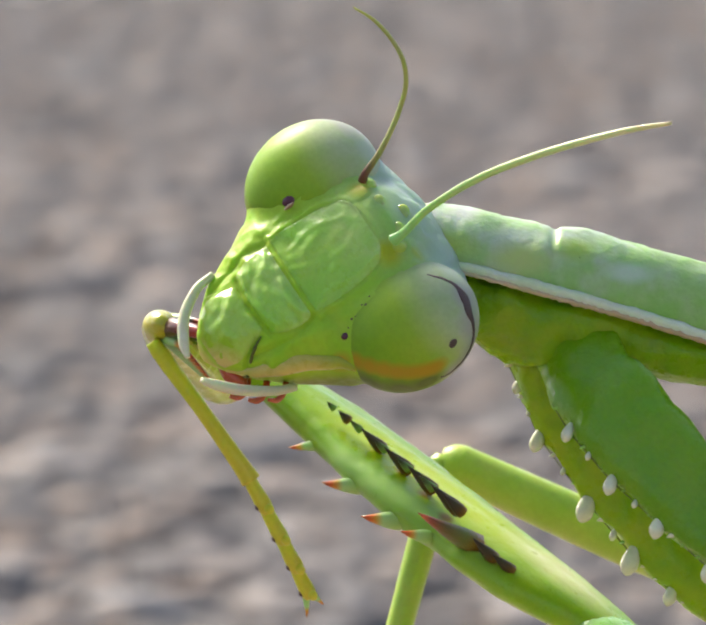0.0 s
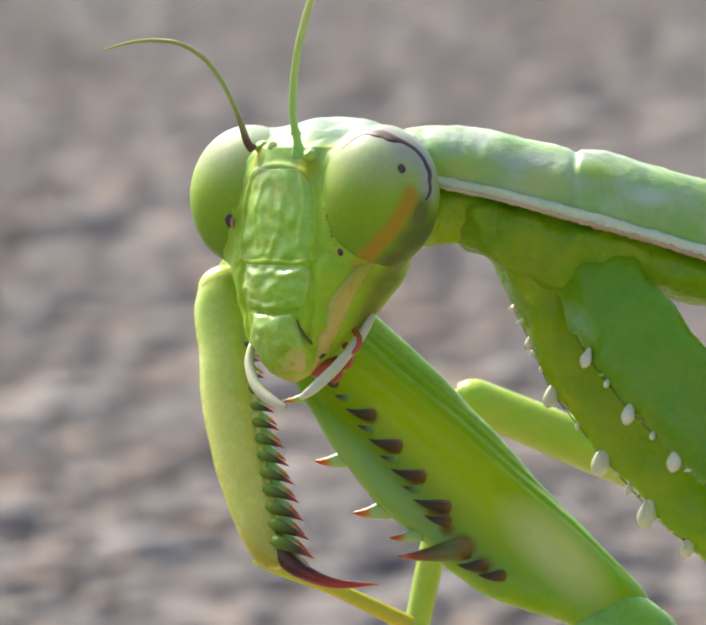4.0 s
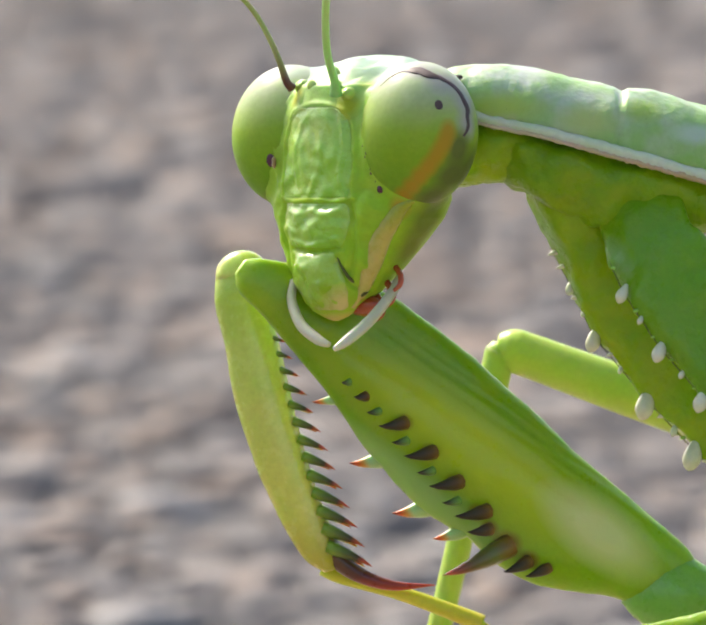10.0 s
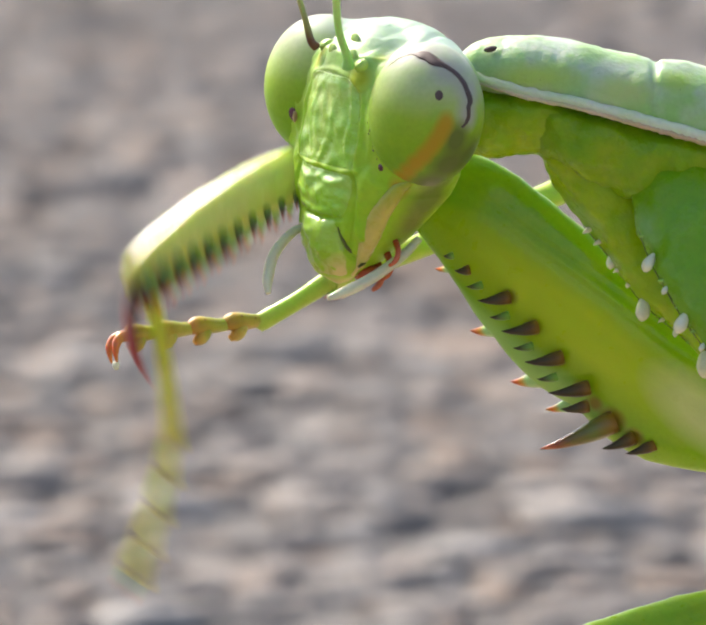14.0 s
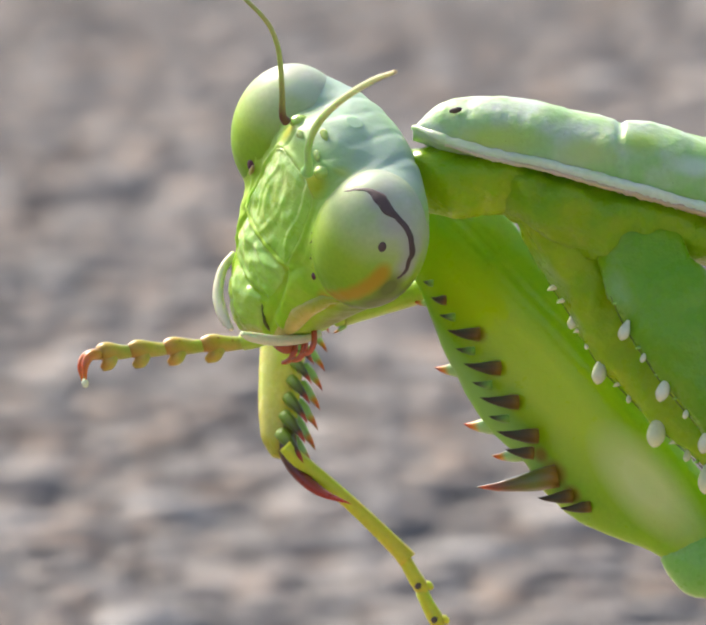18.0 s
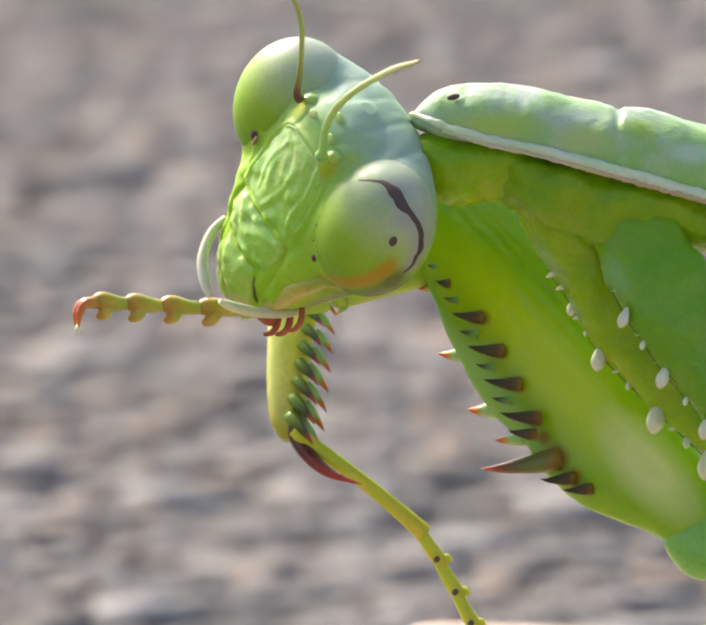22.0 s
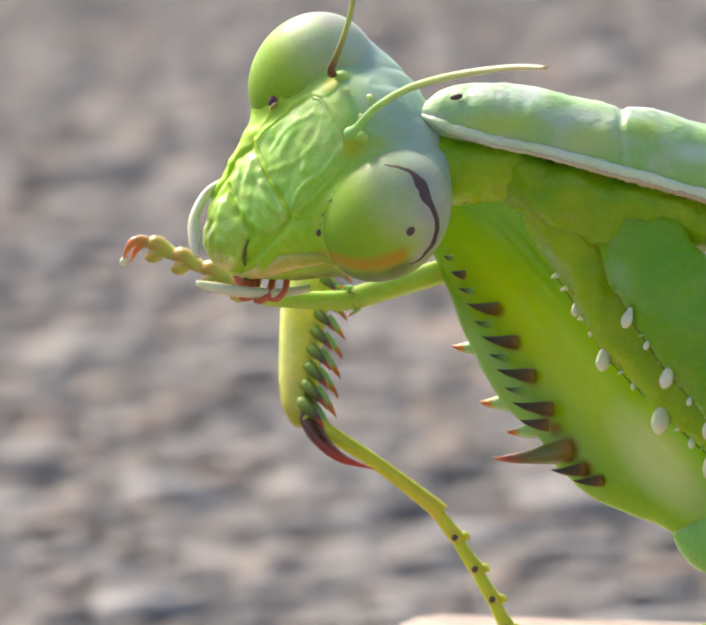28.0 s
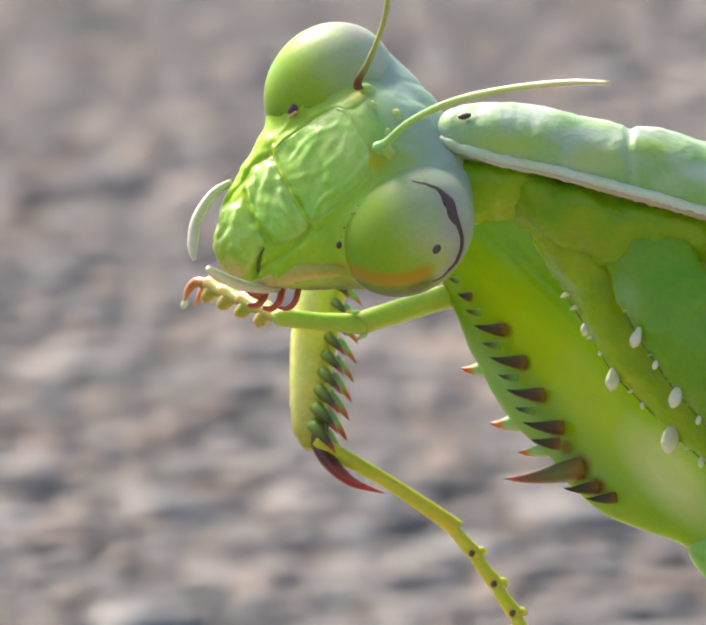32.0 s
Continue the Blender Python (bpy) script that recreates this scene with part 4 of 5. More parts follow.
trunk()
head, feeler, palps = head_parts()
far_femur = fore_femur()
far_tibia = fore_tibia()
far_tarsus = fore_tarsus()
near_femur = fore_femur()
near_tibia = fore_tibia()
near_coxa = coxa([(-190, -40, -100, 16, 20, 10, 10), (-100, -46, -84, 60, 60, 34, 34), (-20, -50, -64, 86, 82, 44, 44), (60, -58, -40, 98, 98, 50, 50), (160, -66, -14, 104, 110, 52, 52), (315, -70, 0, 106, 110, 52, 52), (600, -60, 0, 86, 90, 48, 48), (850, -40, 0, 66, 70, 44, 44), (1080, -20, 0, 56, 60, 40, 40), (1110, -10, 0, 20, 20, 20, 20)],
                 "flat green fore hip with shade painted in, edged with ivory beads", ((165, 17), (240, 9), (320, 20), (395, 9), (465, 22), (620, 21), (780, 18)), m_coxa_near)
far_coxa = coxa([(-110, 10, 0, 30, 30, 60, 24), (-40, 0, 0, 84, 70, 110, 40), (60, -20, 0, 96, 80, 108, 48), (186, -40, 0, 100, 84, 86, 50), (306, -55, 0, 110, 101, 60, 50), (488, -55, 0, 108, 100, 48, 48), (642, -50, 0, 98, 95, 46, 46), (850, -40, 0, 66, 66, 40, 40), (900, -30, 0, 20, 20, 16, 16)],
                "flat light green fore hip edged with ivory beads", ((186, 14), (250, 7), (306, 22), (400, 8), (488, 28), (580, 11), (642, 28), (760, 20)), m_coxa)
thigh = mid_femur()
SHIN = 1005
shin = mid_tibia(SHIN)
instep = mid_basitarsus()
sole = mid_tarsus()
hind_leg(at19(2900, 800, 150), at19(3500, 500, 500), at19(4000, 1690, 700))
hind_leg(at19(2900, 800, -150), at19(3500, 500, -500), at19(4000, 1640, -700))
hind_leg(at19(2500, 800, 120), at19(2350, 700, 600), at19(2250, 1690, 700))


def shifted(t, x, y, z=0):
    """A grid place given as it lies at 19 s, carried along with the body's drift."""
    dx, dy = drift(t)
    return x + dx - 23, y + dy - 38, z


def motions():
    rows = []
    for t in sorted({row[0] for row in DRIFT} | {k / 2 for k in range(65)}):
        (x, y), (gx, gy) = drift(t), gaze(t)
        rows.append((t, ROOT @ Matrix.Translation(((x - gx) * U, -(y - gy) * U, 0))))
    walk(mantis, rows)
    walk(head, [
        (0, head_at(0, 820, 532, 7.2, -25.8, -56.1)),
        (0.5, head_at(0.5, 834, 531, 6.6, -24.5, -57.0)),
        (1, head_at(1, 844, 515, 4.6, -25.1, -54.4)),
        (1.5, head_at(1.5, 810, 503, 7.3, -26.2, -45.3)),
        (2, head_at(2, 805, 501, 8.4, -25.5, -44.9)),
        (2.5, head_at(2.5, 739, 466, 10.2, -32.3, -25.5)),
        (4.5, head_at(4.5, 661, 374, 2.9, -47.0, -1.4)),
        (5, head_at(5, 664, 342, 3.4, -47.0, -1.6)),
        (5.5, head_at(5.5, 668, 339, 3.5, -47.5, -1.7)),
        (6, head_at(6, 683, 313, 3.1, -46.9, -1.2)),
        (6.5, head_at(6.5, 685, 290, 3.0, -47.0, -1.1)),
        (7, head_at(7, 698, 283, 3.1, -47.0, -0.8)),
        (7.5, head_at(7.5, 709, 279, 3.2, -47.4, -1.0)),
        (8, head_at(8, 713, 283, 2.6, -47.3, -0.8)),
        (8.5, head_at(8.5, 718, 283, 3.3, -47.3, -1.2)),
        (9, head_at(9, 720, 271, 3.8, -47.5, -1.4)),
        (9.5, head_at(9.5, 745, 248, 2.7, -47.1, -0.8)),
        (10, head_at(10, 745, 256, 3.0, -47.9, -0.8)),
        (10.5, head_at(10.5, 744, 253, 3.3, -48.2, -0.9)),
        (11, head_at(11, 754, 233, 3.1, -48.6, -1.3)),
        (11.5, head_at(11.5, 756, 230, 2.4, -48.6, -0.4)),
        (12, head_at(12, 773, 223, 3.6, -48.7, -1.2)),
        (12.5, head_at(12.5, 790, 207, 4.0, -49.2, -1.2)),
        (13, head_at(13, 794, 207, 2.8, -49.3, -0.5)),
        (13.5, head_at(13.5, 798, 193, 5.3, -52.1, -2.7)),
        (14, head_at(14, 783, 183, 18.6, -55.1, -18.4)),
        (14.5, head_at(14.5, 740, 291, 40.5, -52.0, -46.2)),
        (15, head_at(15, 724, 335, 47.2, -46.1, -53.6)),
        (15.5, head_at(15.5, 711, 348, 49.1, -43.5, -55.8)),
        (17.5, head_at(17.5, 687, 384, 49.5, -44.1, -56.6)),
        (18, head_at(18, 692, 381, 45.1, -44.1, -53.4)),
        (18.5, head_at(18.5, 695, 373, 44.3, -43.8, -52.1)),
        (19, head_at(19, 701, 362, 44.4, -41.5, -53.7)),
        (19.5, head_at(19.5, 709, 364, 43.9, -40.2, -54.7)),
        (20, head_at(20, 718, 371, 41.4, -38.5, -53.8)),
        (20.5, head_at(20.5, 727, 366, 39.9, -35.6, -54.5)),
        (21, head_at(21, 724, 359, 39.6, -35.4, -55.3)),
        (21.5, head_at(21.5, 715, 353, 41.2, -37.3, -55.4)),
        (22, head_at(22, 712, 340, 41.3, -37.7, -56.7)),
        (22.5, head_at(22.5, 698, 343, 42.7, -38.9, -57.5)),
        (23, head_at(23, 702, 336, 41.4, -39.7, -57.7)),
        (23.5, head_at(23.5, 706, 330, 41.2, -38.9, -58.9)),
        (24, head_at(24, 712, 335, 40.0, -37.9, -58.0)),
        (24.5, head_at(24.5, 718, 332, 39.0, -36.2, -60.3)),
        (25, head_at(25, 722, 317, 38.6, -36.2, -60.3)),
        (25.5, head_at(25.5, 726, 304, 37.0, -37.0, -59.2)),
        (27.5, head_at(27.5, 749, 289, 32.9, -35.0, -60.8)),
        (28, head_at(28, 762, 291, 31.0, -34.0, -61.8)),
        (28.5, head_at(28.5, 778, 291, 29.9, -32.9, -61.8)),
        (29, head_at(29, 773, 305, 30.4, -32.3, -61.5)),
        (29.5, head_at(29.5, 789, 301, 27.7, -32.0, -61.5)),
        (30, head_at(30, 801, 299, 26.1, -31.2, -62.5)),
        (30.5, head_at(30.5, 807, 324, 26.3, -30.1, -64.8)),
        (31, head_at(31, 805, 321, 26.0, -31.7, -64.1)),
        (31.5, head_at(31.5, 807, 316, 26.2, -31.6, -62.4)),
        (32, head_at(32, 814, 320, 25.4, -30.4, -61.7))])
    walk(feeler, [(t, on_head(t, Matrix.Translation(HEADS[t] @ (Vector((70, 54, 62)) * U)) @ bone(t, (784, 694, 0), (784 + dx, 694 + dy, 0), 700).to_3x3().to_4x4()))
                  for t, dx, dy in ((0, 560, -248), (1, 560, -258), (2, 560, -300), (2.5, 420, -520), (4.5, 110, -560), (6.5, 60, -560), (9, 70, -560), (11.5, 70, -560), (13.5, 40, -560),
                                    (14, 60, -480), (14.5, 120, -250), (15, 120, -200), (17.5, 150, -180), (19, 170, -190), (20.5, 230, -190), (22, 190, -190), (23.5, 210, -160),
                                    (25.5, 270, -160), (27.5, 370, -150), (29, 400, -136), (30.5, 450, -132), (32, 465, -138))])
    palp_l, palp_r = palps

    def feel(t, bx, by, tx, ty, reach, side):
        z = (HEADS[t] @ (Vector((side * 70, -410, 10)) * U)).z / U
        return on_head(t, bone(t, (bx, by, z), (tx, ty, z), reach))

    walk(palp_l, [(t, feel(t, bx, by, tx, ty, 250, 1)) for t, bx, by, tx, ty in
                  ((0, 650, 862, 450, 850), (2.5, 800, 810, 575, 845), (4.5, 825, 690, 692, 885), (6.5, 830, 640, 690, 780), (9, 855, 640, 727, 805), (11.5, 910, 560, 745, 715), (12.5, 960, 510, 790, 690), (13, 985, 495, 765, 660), (13.5, 975, 500, 752, 680),
                   (14.5, 815, 670, 660, 735), (15, 745, 700, 620, 722), (19, 705, 715, 530, 715), (23.5, 650, 680, 455, 650), (27.5, 690, 640, 440, 640), (30, 660, 640, 450, 620), (32, 615, 638, 465, 600))])
    walk(palp_r, [(t, feel(t, bx, by, tx, ty, 200, -1)) for t, bx, by, tx, ty in
                  ((0, 470, 618, 412, 795), (2.5, 512, 752, 490, 915), (4.5, 568, 755, 645, 885), (9, 632, 650, 712, 785), (11.5, 656, 590, 700, 735), (12.5, 690, 580, 690, 690), (13, 705, 565, 718, 717), (13.5, 705, 530, 610, 670),
                   (14.5, 620, 560, 560, 710), (15, 575, 560, 575, 670), (19, 518, 535, 505, 708), (23.5, 492, 480, 445, 640), (27.5, 488, 420, 440, 580), (30, 500, 390, 432, 545), (32, 510, 410, 428, 575))])
    # hips
    walk(near_coxa, [(t, bone(t, (*shifted(t, 1440, 470)[:2], 105), (x + 148, y - 103, 105), 320)) for t, x, y in
                     ((0, 1343, 1055), (2.5, 1375, 1000), (4.5, 1392, 874), (6.5, 1418, 804), (9, 1446, 789), (11.5, 1476, 766), (13, 1511, 746), (14, 1522, 726), (14.5, 1495, 778), (15.5, 1487, 816), (17.5, 1472, 858), (19, 1473, 835), (25.5, 1478, 819), (28, 1484, 831), (32, 1504, 874))])
    def hip(t, x, y):
        """The far hip, turned so that its third large bead lies at that grid place."""
        turn = -float(np.interp(t, (0, 2.5, 4.5, 9, 11.5, 12.5, 13, 14, 14.5, 15.5, 17.5, 32), (53.7, 53, 52, 51.2, 50, 46.5, 44, 40, 44.6, 45.5, 46, 45.5)))
        m = pose(0, 0, 0, 0, 0, turn)
        return Matrix.Translation((spot(t, x, y, -75) - m.to_3x3() @ Vector((496, -168, 0))) * U) @ m

    walk(far_coxa, [(t, hip(t, x, y)) for t, x, y in
                    ((0, 1297, 1125), (1, 1311, 1119), (2, 1288, 1102), (2.5, 1298, 1106), (4.5, 1340, 994), (5.5, 1352, 957), (6.5, 1378, 922), (7.5, 1396, 917), (9, 1407, 908), (10.5, 1426, 898), (11.5, 1438, 888), (12.5, 1495, 863), (13, 1511, 856), (13.5, 1556, 824),
                     (14, 1563, 807), (14.5, 1500, 868), (15, 1490, 898), (15.5, 1472, 914), (17.5, 1452, 958), (19, 1450, 937), (20.5, 1453, 940), (22, 1452, 929), (23.5, 1452, 929), (25.5, 1456, 920), (28, 1463, 930), (30, 1472, 951), (30.5, 1476, 971), (32, 1485, 972))])
    # raptorial leg in view
    walk(far_femur, [
        (0, limb_at(0, 1384, 1424, -215, 68.5, 25.0, 143.5)),
        (0.5, limb_at(0.5, 1394, 1416, -215, 68.8, 25.5, 143.7)),
        (1, limb_at(1, 1399, 1414, -215, 68.7, 26.4, 143.5)),
        (1.5, limb_at(1.5, 1400, 1431, -215, 68.2, 26.2, 143.3)),
        (2, limb_at(2, 1350, 1425, -215, 67.9, 28.5, 140.1)),
        (2.5, limb_at(2.5, 1345, 1467, -215, 67.7, 30.4, 137.7)),
        (4.5, limb_at(4.5, 1406, 1347, -215, 16.7, -0.0, 141.0)),
        (5, limb_at(5, 1421, 1318, -215, 15.1, -1.1, 141.6)),
        (5.5, limb_at(5.5, 1421, 1316, -215, 14.4, -1.4, 141.2)),
        (6, limb_at(6, 1439, 1320, -215, 14.9, -3.7, 142.9)),
        (6.5, limb_at(6.5, 1448, 1301, -215, 13.8, -4.6, 143.6)),
        (7, limb_at(7, 1456, 1304, -215, 13.0, -6.3, 143.7)),
        (7.5, limb_at(7.5, 1459, 1305, -215, 12.6, -7.0, 143.8)),
        (8, limb_at(8, 1457, 1312, -215, 12.7, -7.5, 144.0)),
        (8.5, limb_at(8.5, 1467, 1309, -215, 11.9, -7.0, 144.2)),
        (9, limb_at(9, 1467, 1298, -215, 12.0, -7.6, 143.9)),
        (9.5, limb_at(9.5, 1491, 1292, -215, 10.0, -9.1, 144.7)),
        (10, limb_at(10, 1491, 1297, -215, 9.0, -10.0, 143.8)),
        (10.5, limb_at(10.5, 1493, 1290, -215, 7.1, -9.9, 144.0)),
        (11, limb_at(11, 1499, 1283, -215, 5.9, -11.0, 144.1)),
        (11.5, limb_at(11.5, 1504, 1279, -215, 5.7, -13.1, 143.6)),
        (12, limb_at(12, 1554, 1254, -215, 3.4, -8.7, 142.4)),
        (12.5, limb_at(12.5, 1604, 1194, -215, -0.3, -2.0, 141.8)),
        (13, limb_at(13, 1634, 1176, -215, -3.7, -1.1, 142.3)),
        (13.5, limb_at(13.5, 1708, 1129, -215, -8.4, 0.1, 136.6)),
        (14, limb_at(14, 1744, 1037, -215, -10.2, 4.5, 142.4)),
        (14.5, limb_at(14.5, 1638, 1135, -215, -9.8, 8.3, 134.6)),
        (15, limb_at(15, 1622, 1175, -215, -8.9, 8.7, 132.9)),
        (15.5, limb_at(15.5, 1604, 1193, -215, -9.4, 9.0, 132.4)),
        (17.5, limb_at(17.5, 1585, 1229, -215, -5.3, 11.7, 131.1)),
        (18, limb_at(18, 1586, 1227, -215, -4.6, 12.2, 131.2)),
        (18.5, limb_at(18.5, 1588, 1219, -215, -4.6, 12.6, 131.4)),
        (19, limb_at(19, 1584, 1205, -215, -4.0, 12.8, 130.3)),
        (19.5, limb_at(19.5, 1583, 1208, -215, -3.9, 13.1, 130.1)),
        (20, limb_at(20, 1585, 1208, -215, -3.4, 13.9, 130.4)),
        (20.5, limb_at(20.5, 1587, 1205, -215, -2.7, 14.4, 130.6)),
        (21, limb_at(21, 1588, 1201, -215, -2.0, 14.6, 130.7)),
        (21.5, limb_at(21.5, 1589, 1194, -215, -2.1, 14.4, 131.2)),
        (22, limb_at(22, 1591, 1190, -215, -2.4, 14.6, 131.2)),
        (22.5, limb_at(22.5, 1587, 1194, -215, -2.6, 14.8, 131.2)),
        (23, limb_at(23, 1590, 1191, -215, -2.4, 14.9, 131.4)),
        (23.5, limb_at(23.5, 1592, 1189, -215, -2.0, 15.1, 131.0)),
        (24, limb_at(24, 1593, 1193, -215, -1.9, 15.6, 130.8)),
        (24.5, limb_at(24.5, 1593, 1195, -215, -1.2, 16.0, 130.6)),
        (25, limb_at(25, 1597, 1180, -215, -1.0, 15.7, 130.5)),
        (25.5, limb_at(25.5, 1600, 1171, -215, -1.4, 16.0, 130.4)),
        (27.5, limb_at(27.5, 1606, 1173, -215, -0.6, 16.3, 130.4)),
        (28, limb_at(28, 1612, 1177, -215, -0.6, 16.7, 130.3)),
        (28.5, limb_at(28.5, 1617, 1183, -215, -0.8, 16.8, 130.6)),
        (29, limb_at(29, 1619, 1185, -215, -0.9, 16.6, 130.7)),
        (29.5, limb_at(29.5, 1623, 1187, -215, -0.4, 16.9, 130.7)),
        (30, limb_at(30, 1627, 1190, -215, 0.0, 17.0, 130.8)),
        (30.5, limb_at(30.5, 1632, 1206, -215, 0.7, 17.0, 130.8)),
        (31, limb_at(31, 1639, 1208, -215, 0.8, 16.9, 131.4)),
        (31.5, limb_at(31.5, 1644, 1203, -215, 0.6, 16.5, 132.0)),
        (32, limb_at(32, 1644, 1205, -215, -0.3, 17.1, 132.2))])
    walk(far_tibia, [(t, bone(t, (jx, jy, jz), (ex, ey, jz), 668, roll, near)) for t, jx, jy, jz, ex, ey, roll, near in
                     ((0, 500, 845, -740, 375, 716, 115, 1), (1, 515, 835, -740, 392, 704, 115, 1), (2, 500, 800, -720, 402, 696, 110, 1), (2.5, 560, 725, -420, 390, 905, 60, 1), (4.5, 497, 622, -200, 608, 1250, 0, 1), (5.5, 495, 605, -200, 622, 1245, 0, 1), (6.5, 505, 600, -200, 648, 1255, 0, 1), (7.5, 515, 620, -200, 668, 1262, 0, 1), (9, 525, 622, -200, 690, 1265, 0, 1), (10.5, 555, 610, -200, 730, 1255, 0, 1),
                      (11.5, 575, 590, -200, 735, 1240, 0, 1), (12, 610, 550, -200, 562, 1205, 0, 1), (12.2, 645, 465, -200, 425, 1085, 0, 1), (12.5, 690, 430, -200, 205, 895, 0, 1), (12.7, 715, 426, -200, 262, 905, 0, 1), (12.88, 742, 422, -200, 240, 935, 0, 1), (13, 755, 420, -200, 190, 760, 0, 1), (13.3, 770, 365, -200, 130, 455, 0, 1), (13.6, 845, 320, -200, 200, 420, 10, 1), (13.9, 840, 320, -200, 275, 400, 10, 1), (14.0, 815, 335, -200, 300, 625, 15, 1), (14.1, 755, 348, -500, 598, 922, 28, 1), (14.3, 743, 350, -600, 614, 950, 33, 1),
                      (15, 733, 360, -600, 608, 970, 33, 1), (17.5, 730, 378, -600, 611, 1000, 33, 1), (19, 743, 345, -600, 626, 962, 33, 1), (22, 748, 338, -600, 638, 957, 33, 1), (23.5, 752, 335, -600, 644, 953, 33, 1), (25.5, 763, 310, -600, 650, 923, 33, 1), (28, 778, 310, -600, 664, 925, 33, 1), (30, 788, 328, -600, 676, 942, 33, 1), (32, 800, 358, -600, 688, 976, 33, 1))])
    walk(far_tarsus, [(t, bone(t, (ax, ay, az), (bx, by, az), 345 if t < 2.2 else 362, 70 if t < 2.2 else 0, near)) for t, ax, ay, az, bx, by, near in
                      ((0, 344, 765, -110, 548, 1050, -1), (1, 364, 755, -110, 572, 1044, -1), (2, 372, 740, -110, 590, 1018, -1), (2.5, 400, 920, 100, 600, 1035, -1), (4.5, 610, 1255, -250, 930, 1395, 1), (6.5, 655, 1265, -250, 985, 1395, 1), (9, 695, 1275, -250, 1040, 1390, 1), (11.5, 745, 1255, -250, 1070, 1400, 1), (12, 568, 1215, -250, 735, 1520, 1),
                       (12.2, 430, 1092, -250, 520, 1440, 1), (12.5, 208, 902, -250, 255, 1262, 1), (12.7, 266, 912, -250, 370, 1255, 1), (12.88, 244, 942, -250, 350, 1285, 1), (13, 190, 770, -250, 215, 1130, 1), (13.3, 135, 480, -250, 40, 825, 1), (13.6, 205, 440, -250, 75, 790, 1), (13.9, 280, 410, -250, 225, 765, 1), (14.0, 335, 625, -250, 385, 980, 1), (14.1, 618, 922, -420, 850, 1170, 1), (14.3, 636, 950, -420, 878, 1180, 1),
                       (15, 630, 975, -420, 870, 1205, 1), (17.5, 632, 1003, -420, 893, 1245, 1), (19, 648, 965, -420, 922, 1195, 1), (22, 660, 960, -420, 938, 1178, 1), (25.5, 672, 926, -420, 958, 1140, 1), (28, 686, 928, -420, 975, 1132, 1), (32, 710, 980, -420, 1010, 1168, 1))])
    # the other raptorial leg, folded low
    walk(near_femur, [(t, bone(t, (*shifted(t, 2110, 1370)[:2], 150), (*shifted(t, 980, 1475 + d)[:2], 300), 0, 10)) for t, d in ((0, 350), (2.5, 340), (4.5, 310), (9, 275), (11.5, 265), (13, 262), (14, 270), (15, 270), (19, 250), (23, 250), (28, 240), (32, 250))])
    walk(near_tibia, [(t, bone(t, (*shifted(t, 990, 1490 + d)[:2], 300), (*shifted(t, 1560, 1640 + d)[:2], 120), 0, 0)) for t, d in ((0, 350), (2.5, 340), (4.5, 310), (9, 275), (11.5, 265), (13, 262), (14, 270), (15, 270), (19, 250), (23, 250), (28, 240), (32, 250))])
    # walking leg that is lifted to the mouth
    walk(thigh, [(t, bone(t, (*shifted(t, 1972, 1118)[:2], -780), (kx, ky, -780 if t < 12.5 else -830), 0)) for t, kx, ky in
                 ((0, 996, 1015), (1, 1011, 1008), (2, 1020, 976), (2.5, 1028, 971), (4.5, 1046, 851), (5.5, 1056, 820), (6.5, 1064, 793), (7.5, 1083, 796), (9, 1100, 786), (10.5, 1124, 770), (11, 1158, 737), (11.5, 1215, 640), (12, 1300, 490), (13, 1320, 430), (13.3, 1400, 330), (13.6, 1470, 300), (14, 1520, 310), (14.5, 1560, 380), (19, 1580, 440), (28, 1600, 420), (32, 1610, 450))])
    walk(shin, [(t, bone(t, (kx, ky, -780 if t < 12.5 else -830), (ex, ey, ez), 0)) for t, kx, ky, ex, ey, ez in
                ((0, 986, 1023, 750, 1850, -780), (1, 1001, 1016, 765, 1850, -780), (2, 1010, 984, 780, 1810, -780), (2.5, 1018, 978, 790, 1800, -780), (4.5, 1034, 858, 860, 1690, -780), (6.5, 1052, 802, 872, 1660, -780), (9, 1087, 798, 905, 1655, -780), (10.5, 1113, 778, 890, 1600, -780), (11, 1148, 746, 830, 1560, -780), (11.5, 1210, 644, 800, 1400, -780), (12, 1300, 490, 800, 1310, -780),
                 (13, 1320, 430, 826, 1160, -380), (13.3, 1400, 330, 890, 980, -380), (13.6, 1470, 300, 815, 790, -380), (14, 1520, 310, 730, 625, -380), (14.5, 1560, 380, 730, 640, -380), (17.5, 1570, 440, 715, 714, -380), (19, 1570, 420, 715, 684, -380), (23, 1580, 420, 725, 672, -380), (25.5, 1585, 400, 752, 658, -380), (28, 1595, 400, 772, 669, -380), (30, 1600, 420, 781, 686, -380), (32, 1605, 450, 800, 719, -380))])
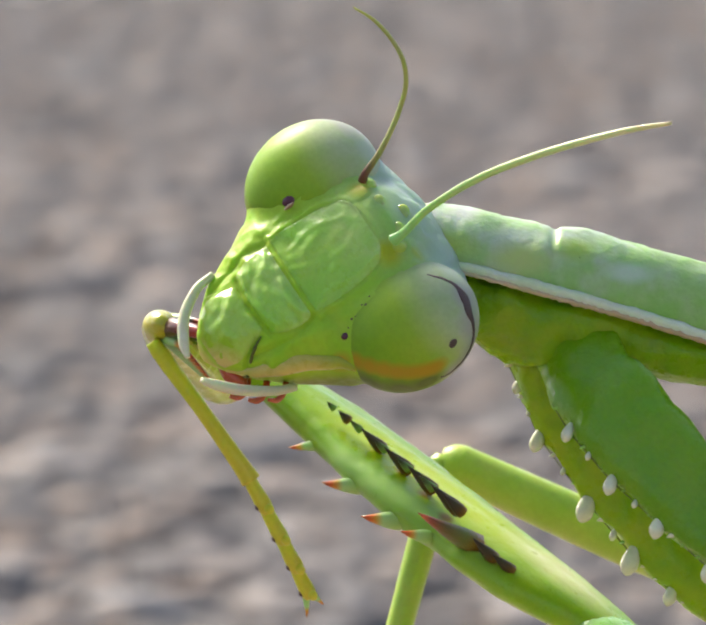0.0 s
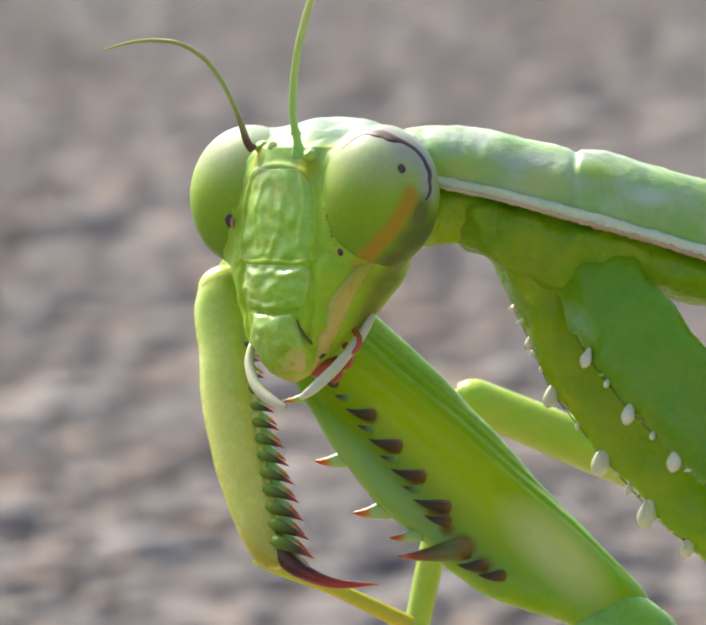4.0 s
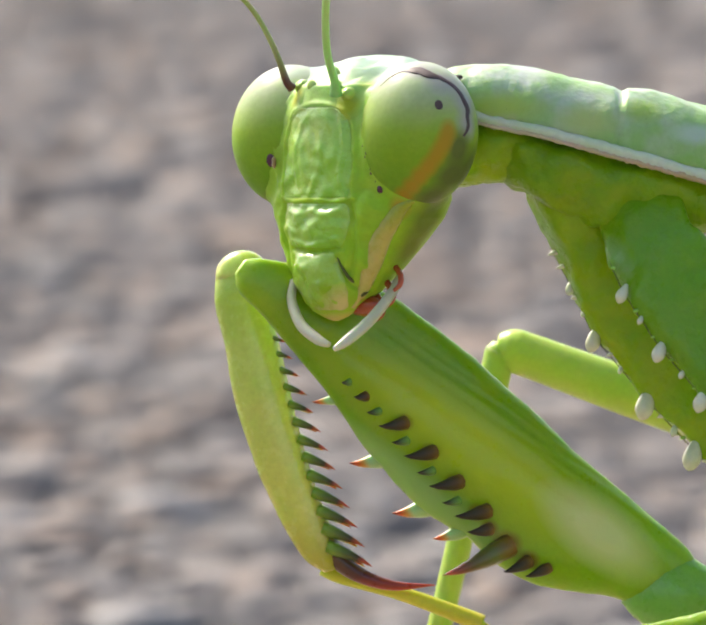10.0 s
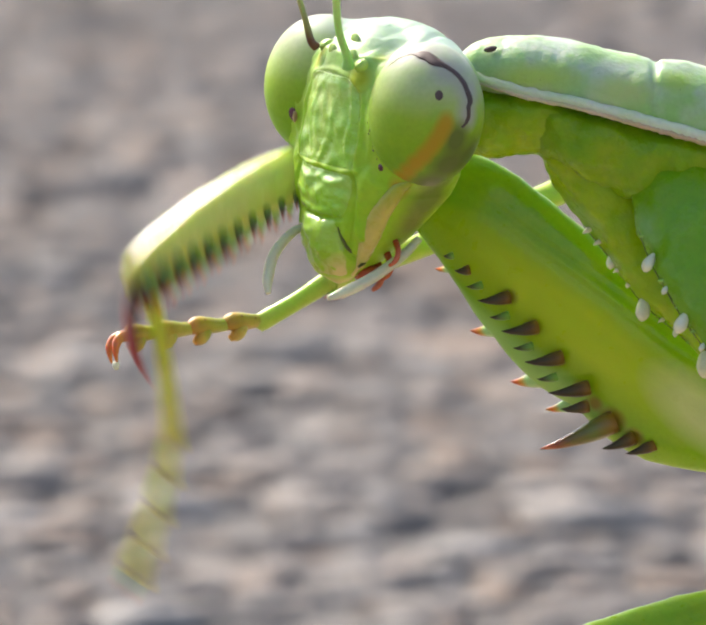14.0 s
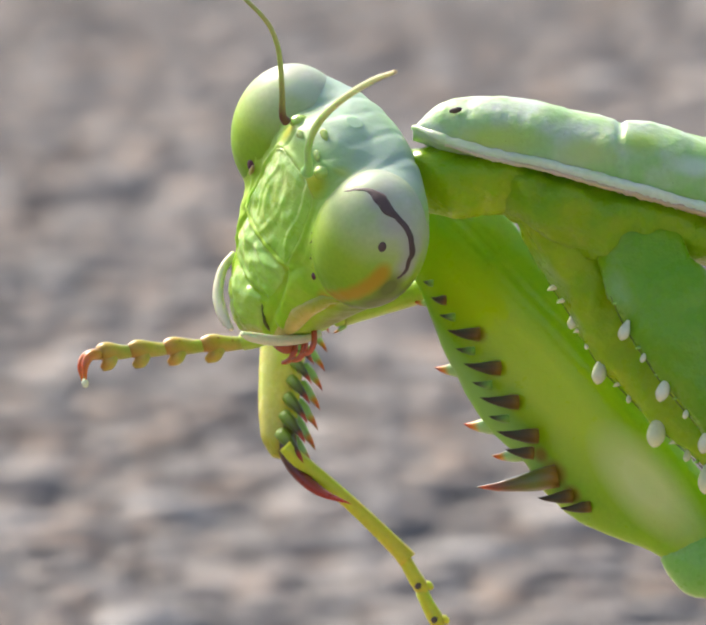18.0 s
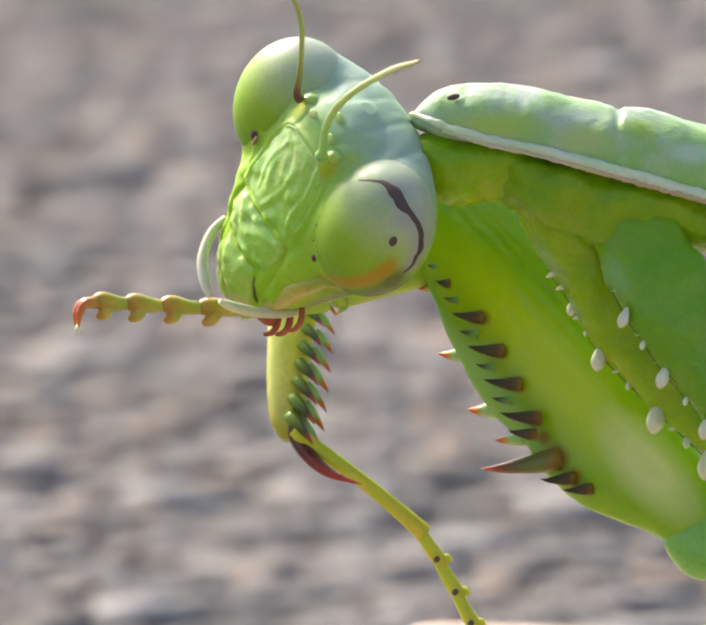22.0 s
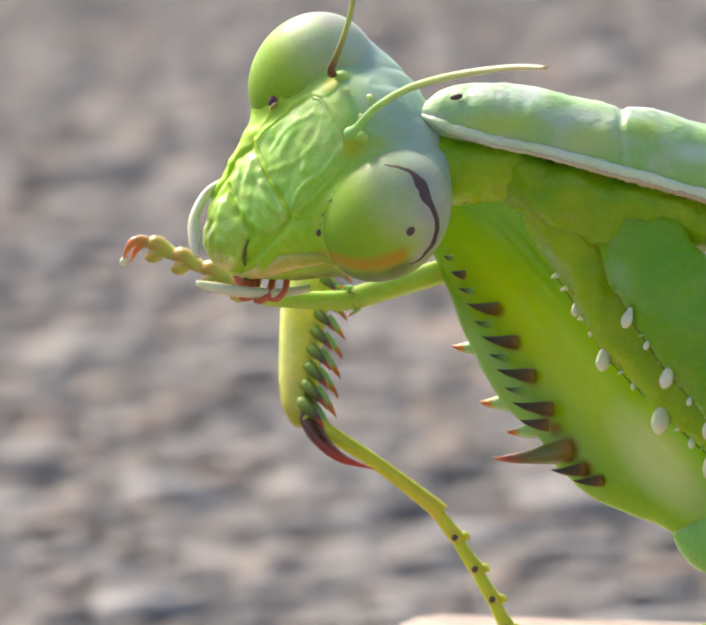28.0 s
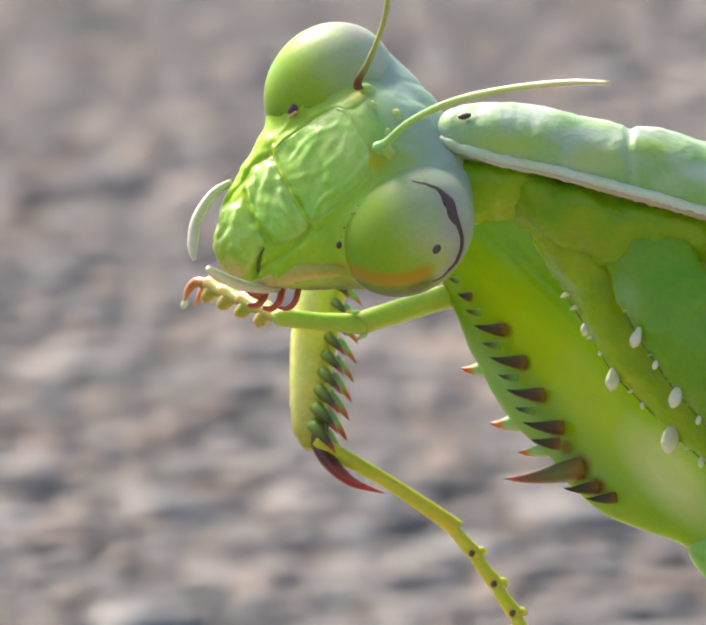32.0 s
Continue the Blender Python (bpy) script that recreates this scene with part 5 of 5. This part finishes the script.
    walk(instep, [(t, bone(t, (ex, ey, ez), (bx, by, bz), 0)) for t, ex, ey, ez, bx, by, bz in
                  ((0, 750, 1850, -780, 600, 1950, -780), (2.5, 790, 1800, -780, 640, 1890, -780), (4.5, 860, 1690, -780, 720, 1790, -780), (9, 905, 1655, -780, 765, 1760, -780), (11, 830, 1560, -780, 700, 1670, -780), (12, 800, 1310, -780, 690, 1440, -780), (13, 826, 1160, -380, 684, 1288, -380), (13.3, 890, 980, -380, 772, 1128, -380), (13.6, 815, 790, -380, 664, 908, -380),
                   (14, 730, 625, -380, 587, 712, -380), (14.5, 730, 640, -380, 565, 735, -380), (17.5, 715, 714, -380, 540, 762, -380), (19, 715, 684, -380, 530, 730, -380), (20.5, 718, 682, -380, 530, 706, -380), (23, 725, 672, -380, 545, 685, -380), (25.5, 752, 658, -380, 570, 648, -380), (28, 772, 669, -380, 597, 661, -380), (30, 781, 686, -380, 606, 676, -380), (32, 800, 719, -380, 622, 705, -380))])
    walk(sole, [(t, bone(t, (bx, by, bz), (tx, ty, tz), 0)) for t, bx, by, bz, tx, ty, tz in
                ((0, 600, 1950, -780, 270, 1960, -780), (2.5, 640, 1890, -780, 310, 1900, -780), (4.5, 720, 1790, -780, 380, 1800, -780), (9, 765, 1760, -780, 420, 1770, -780), (11, 700, 1670, -780, 380, 1700, -780), (12, 690, 1440, -780, 400, 1560, -740), (13, 684, 1288, -380, 420, 1480, -280), (13.3, 772, 1128, -380, 470, 1260, -280), (13.6, 664, 908, -380, 320, 985, -270),
                 (14, 587, 712, -380, 235, 752, -220), (14.5, 565, 735, -380, 215, 800, -180), (15, 558, 742, -380, 205, 815, -180), (17.5, 540, 762, -380, 165, 790, -260), (19, 530, 730, -380, 165, 760, -270), (20.5, 530, 706, -380, 180, 688, -270), (23, 545, 685, -380, 185, 665, -310), (25.5, 570, 648, -380, 220, 620, -370), (27.5, 593, 660, -380, 290, 580, -490), (28, 597, 661, -380, 318, 535, -550), (29, 602, 668, -380, 338, 558, -580), (30, 606, 676, -380, 390, 535, -620), (32, 622, 705, -380, 455, 630, -675))])


motions()
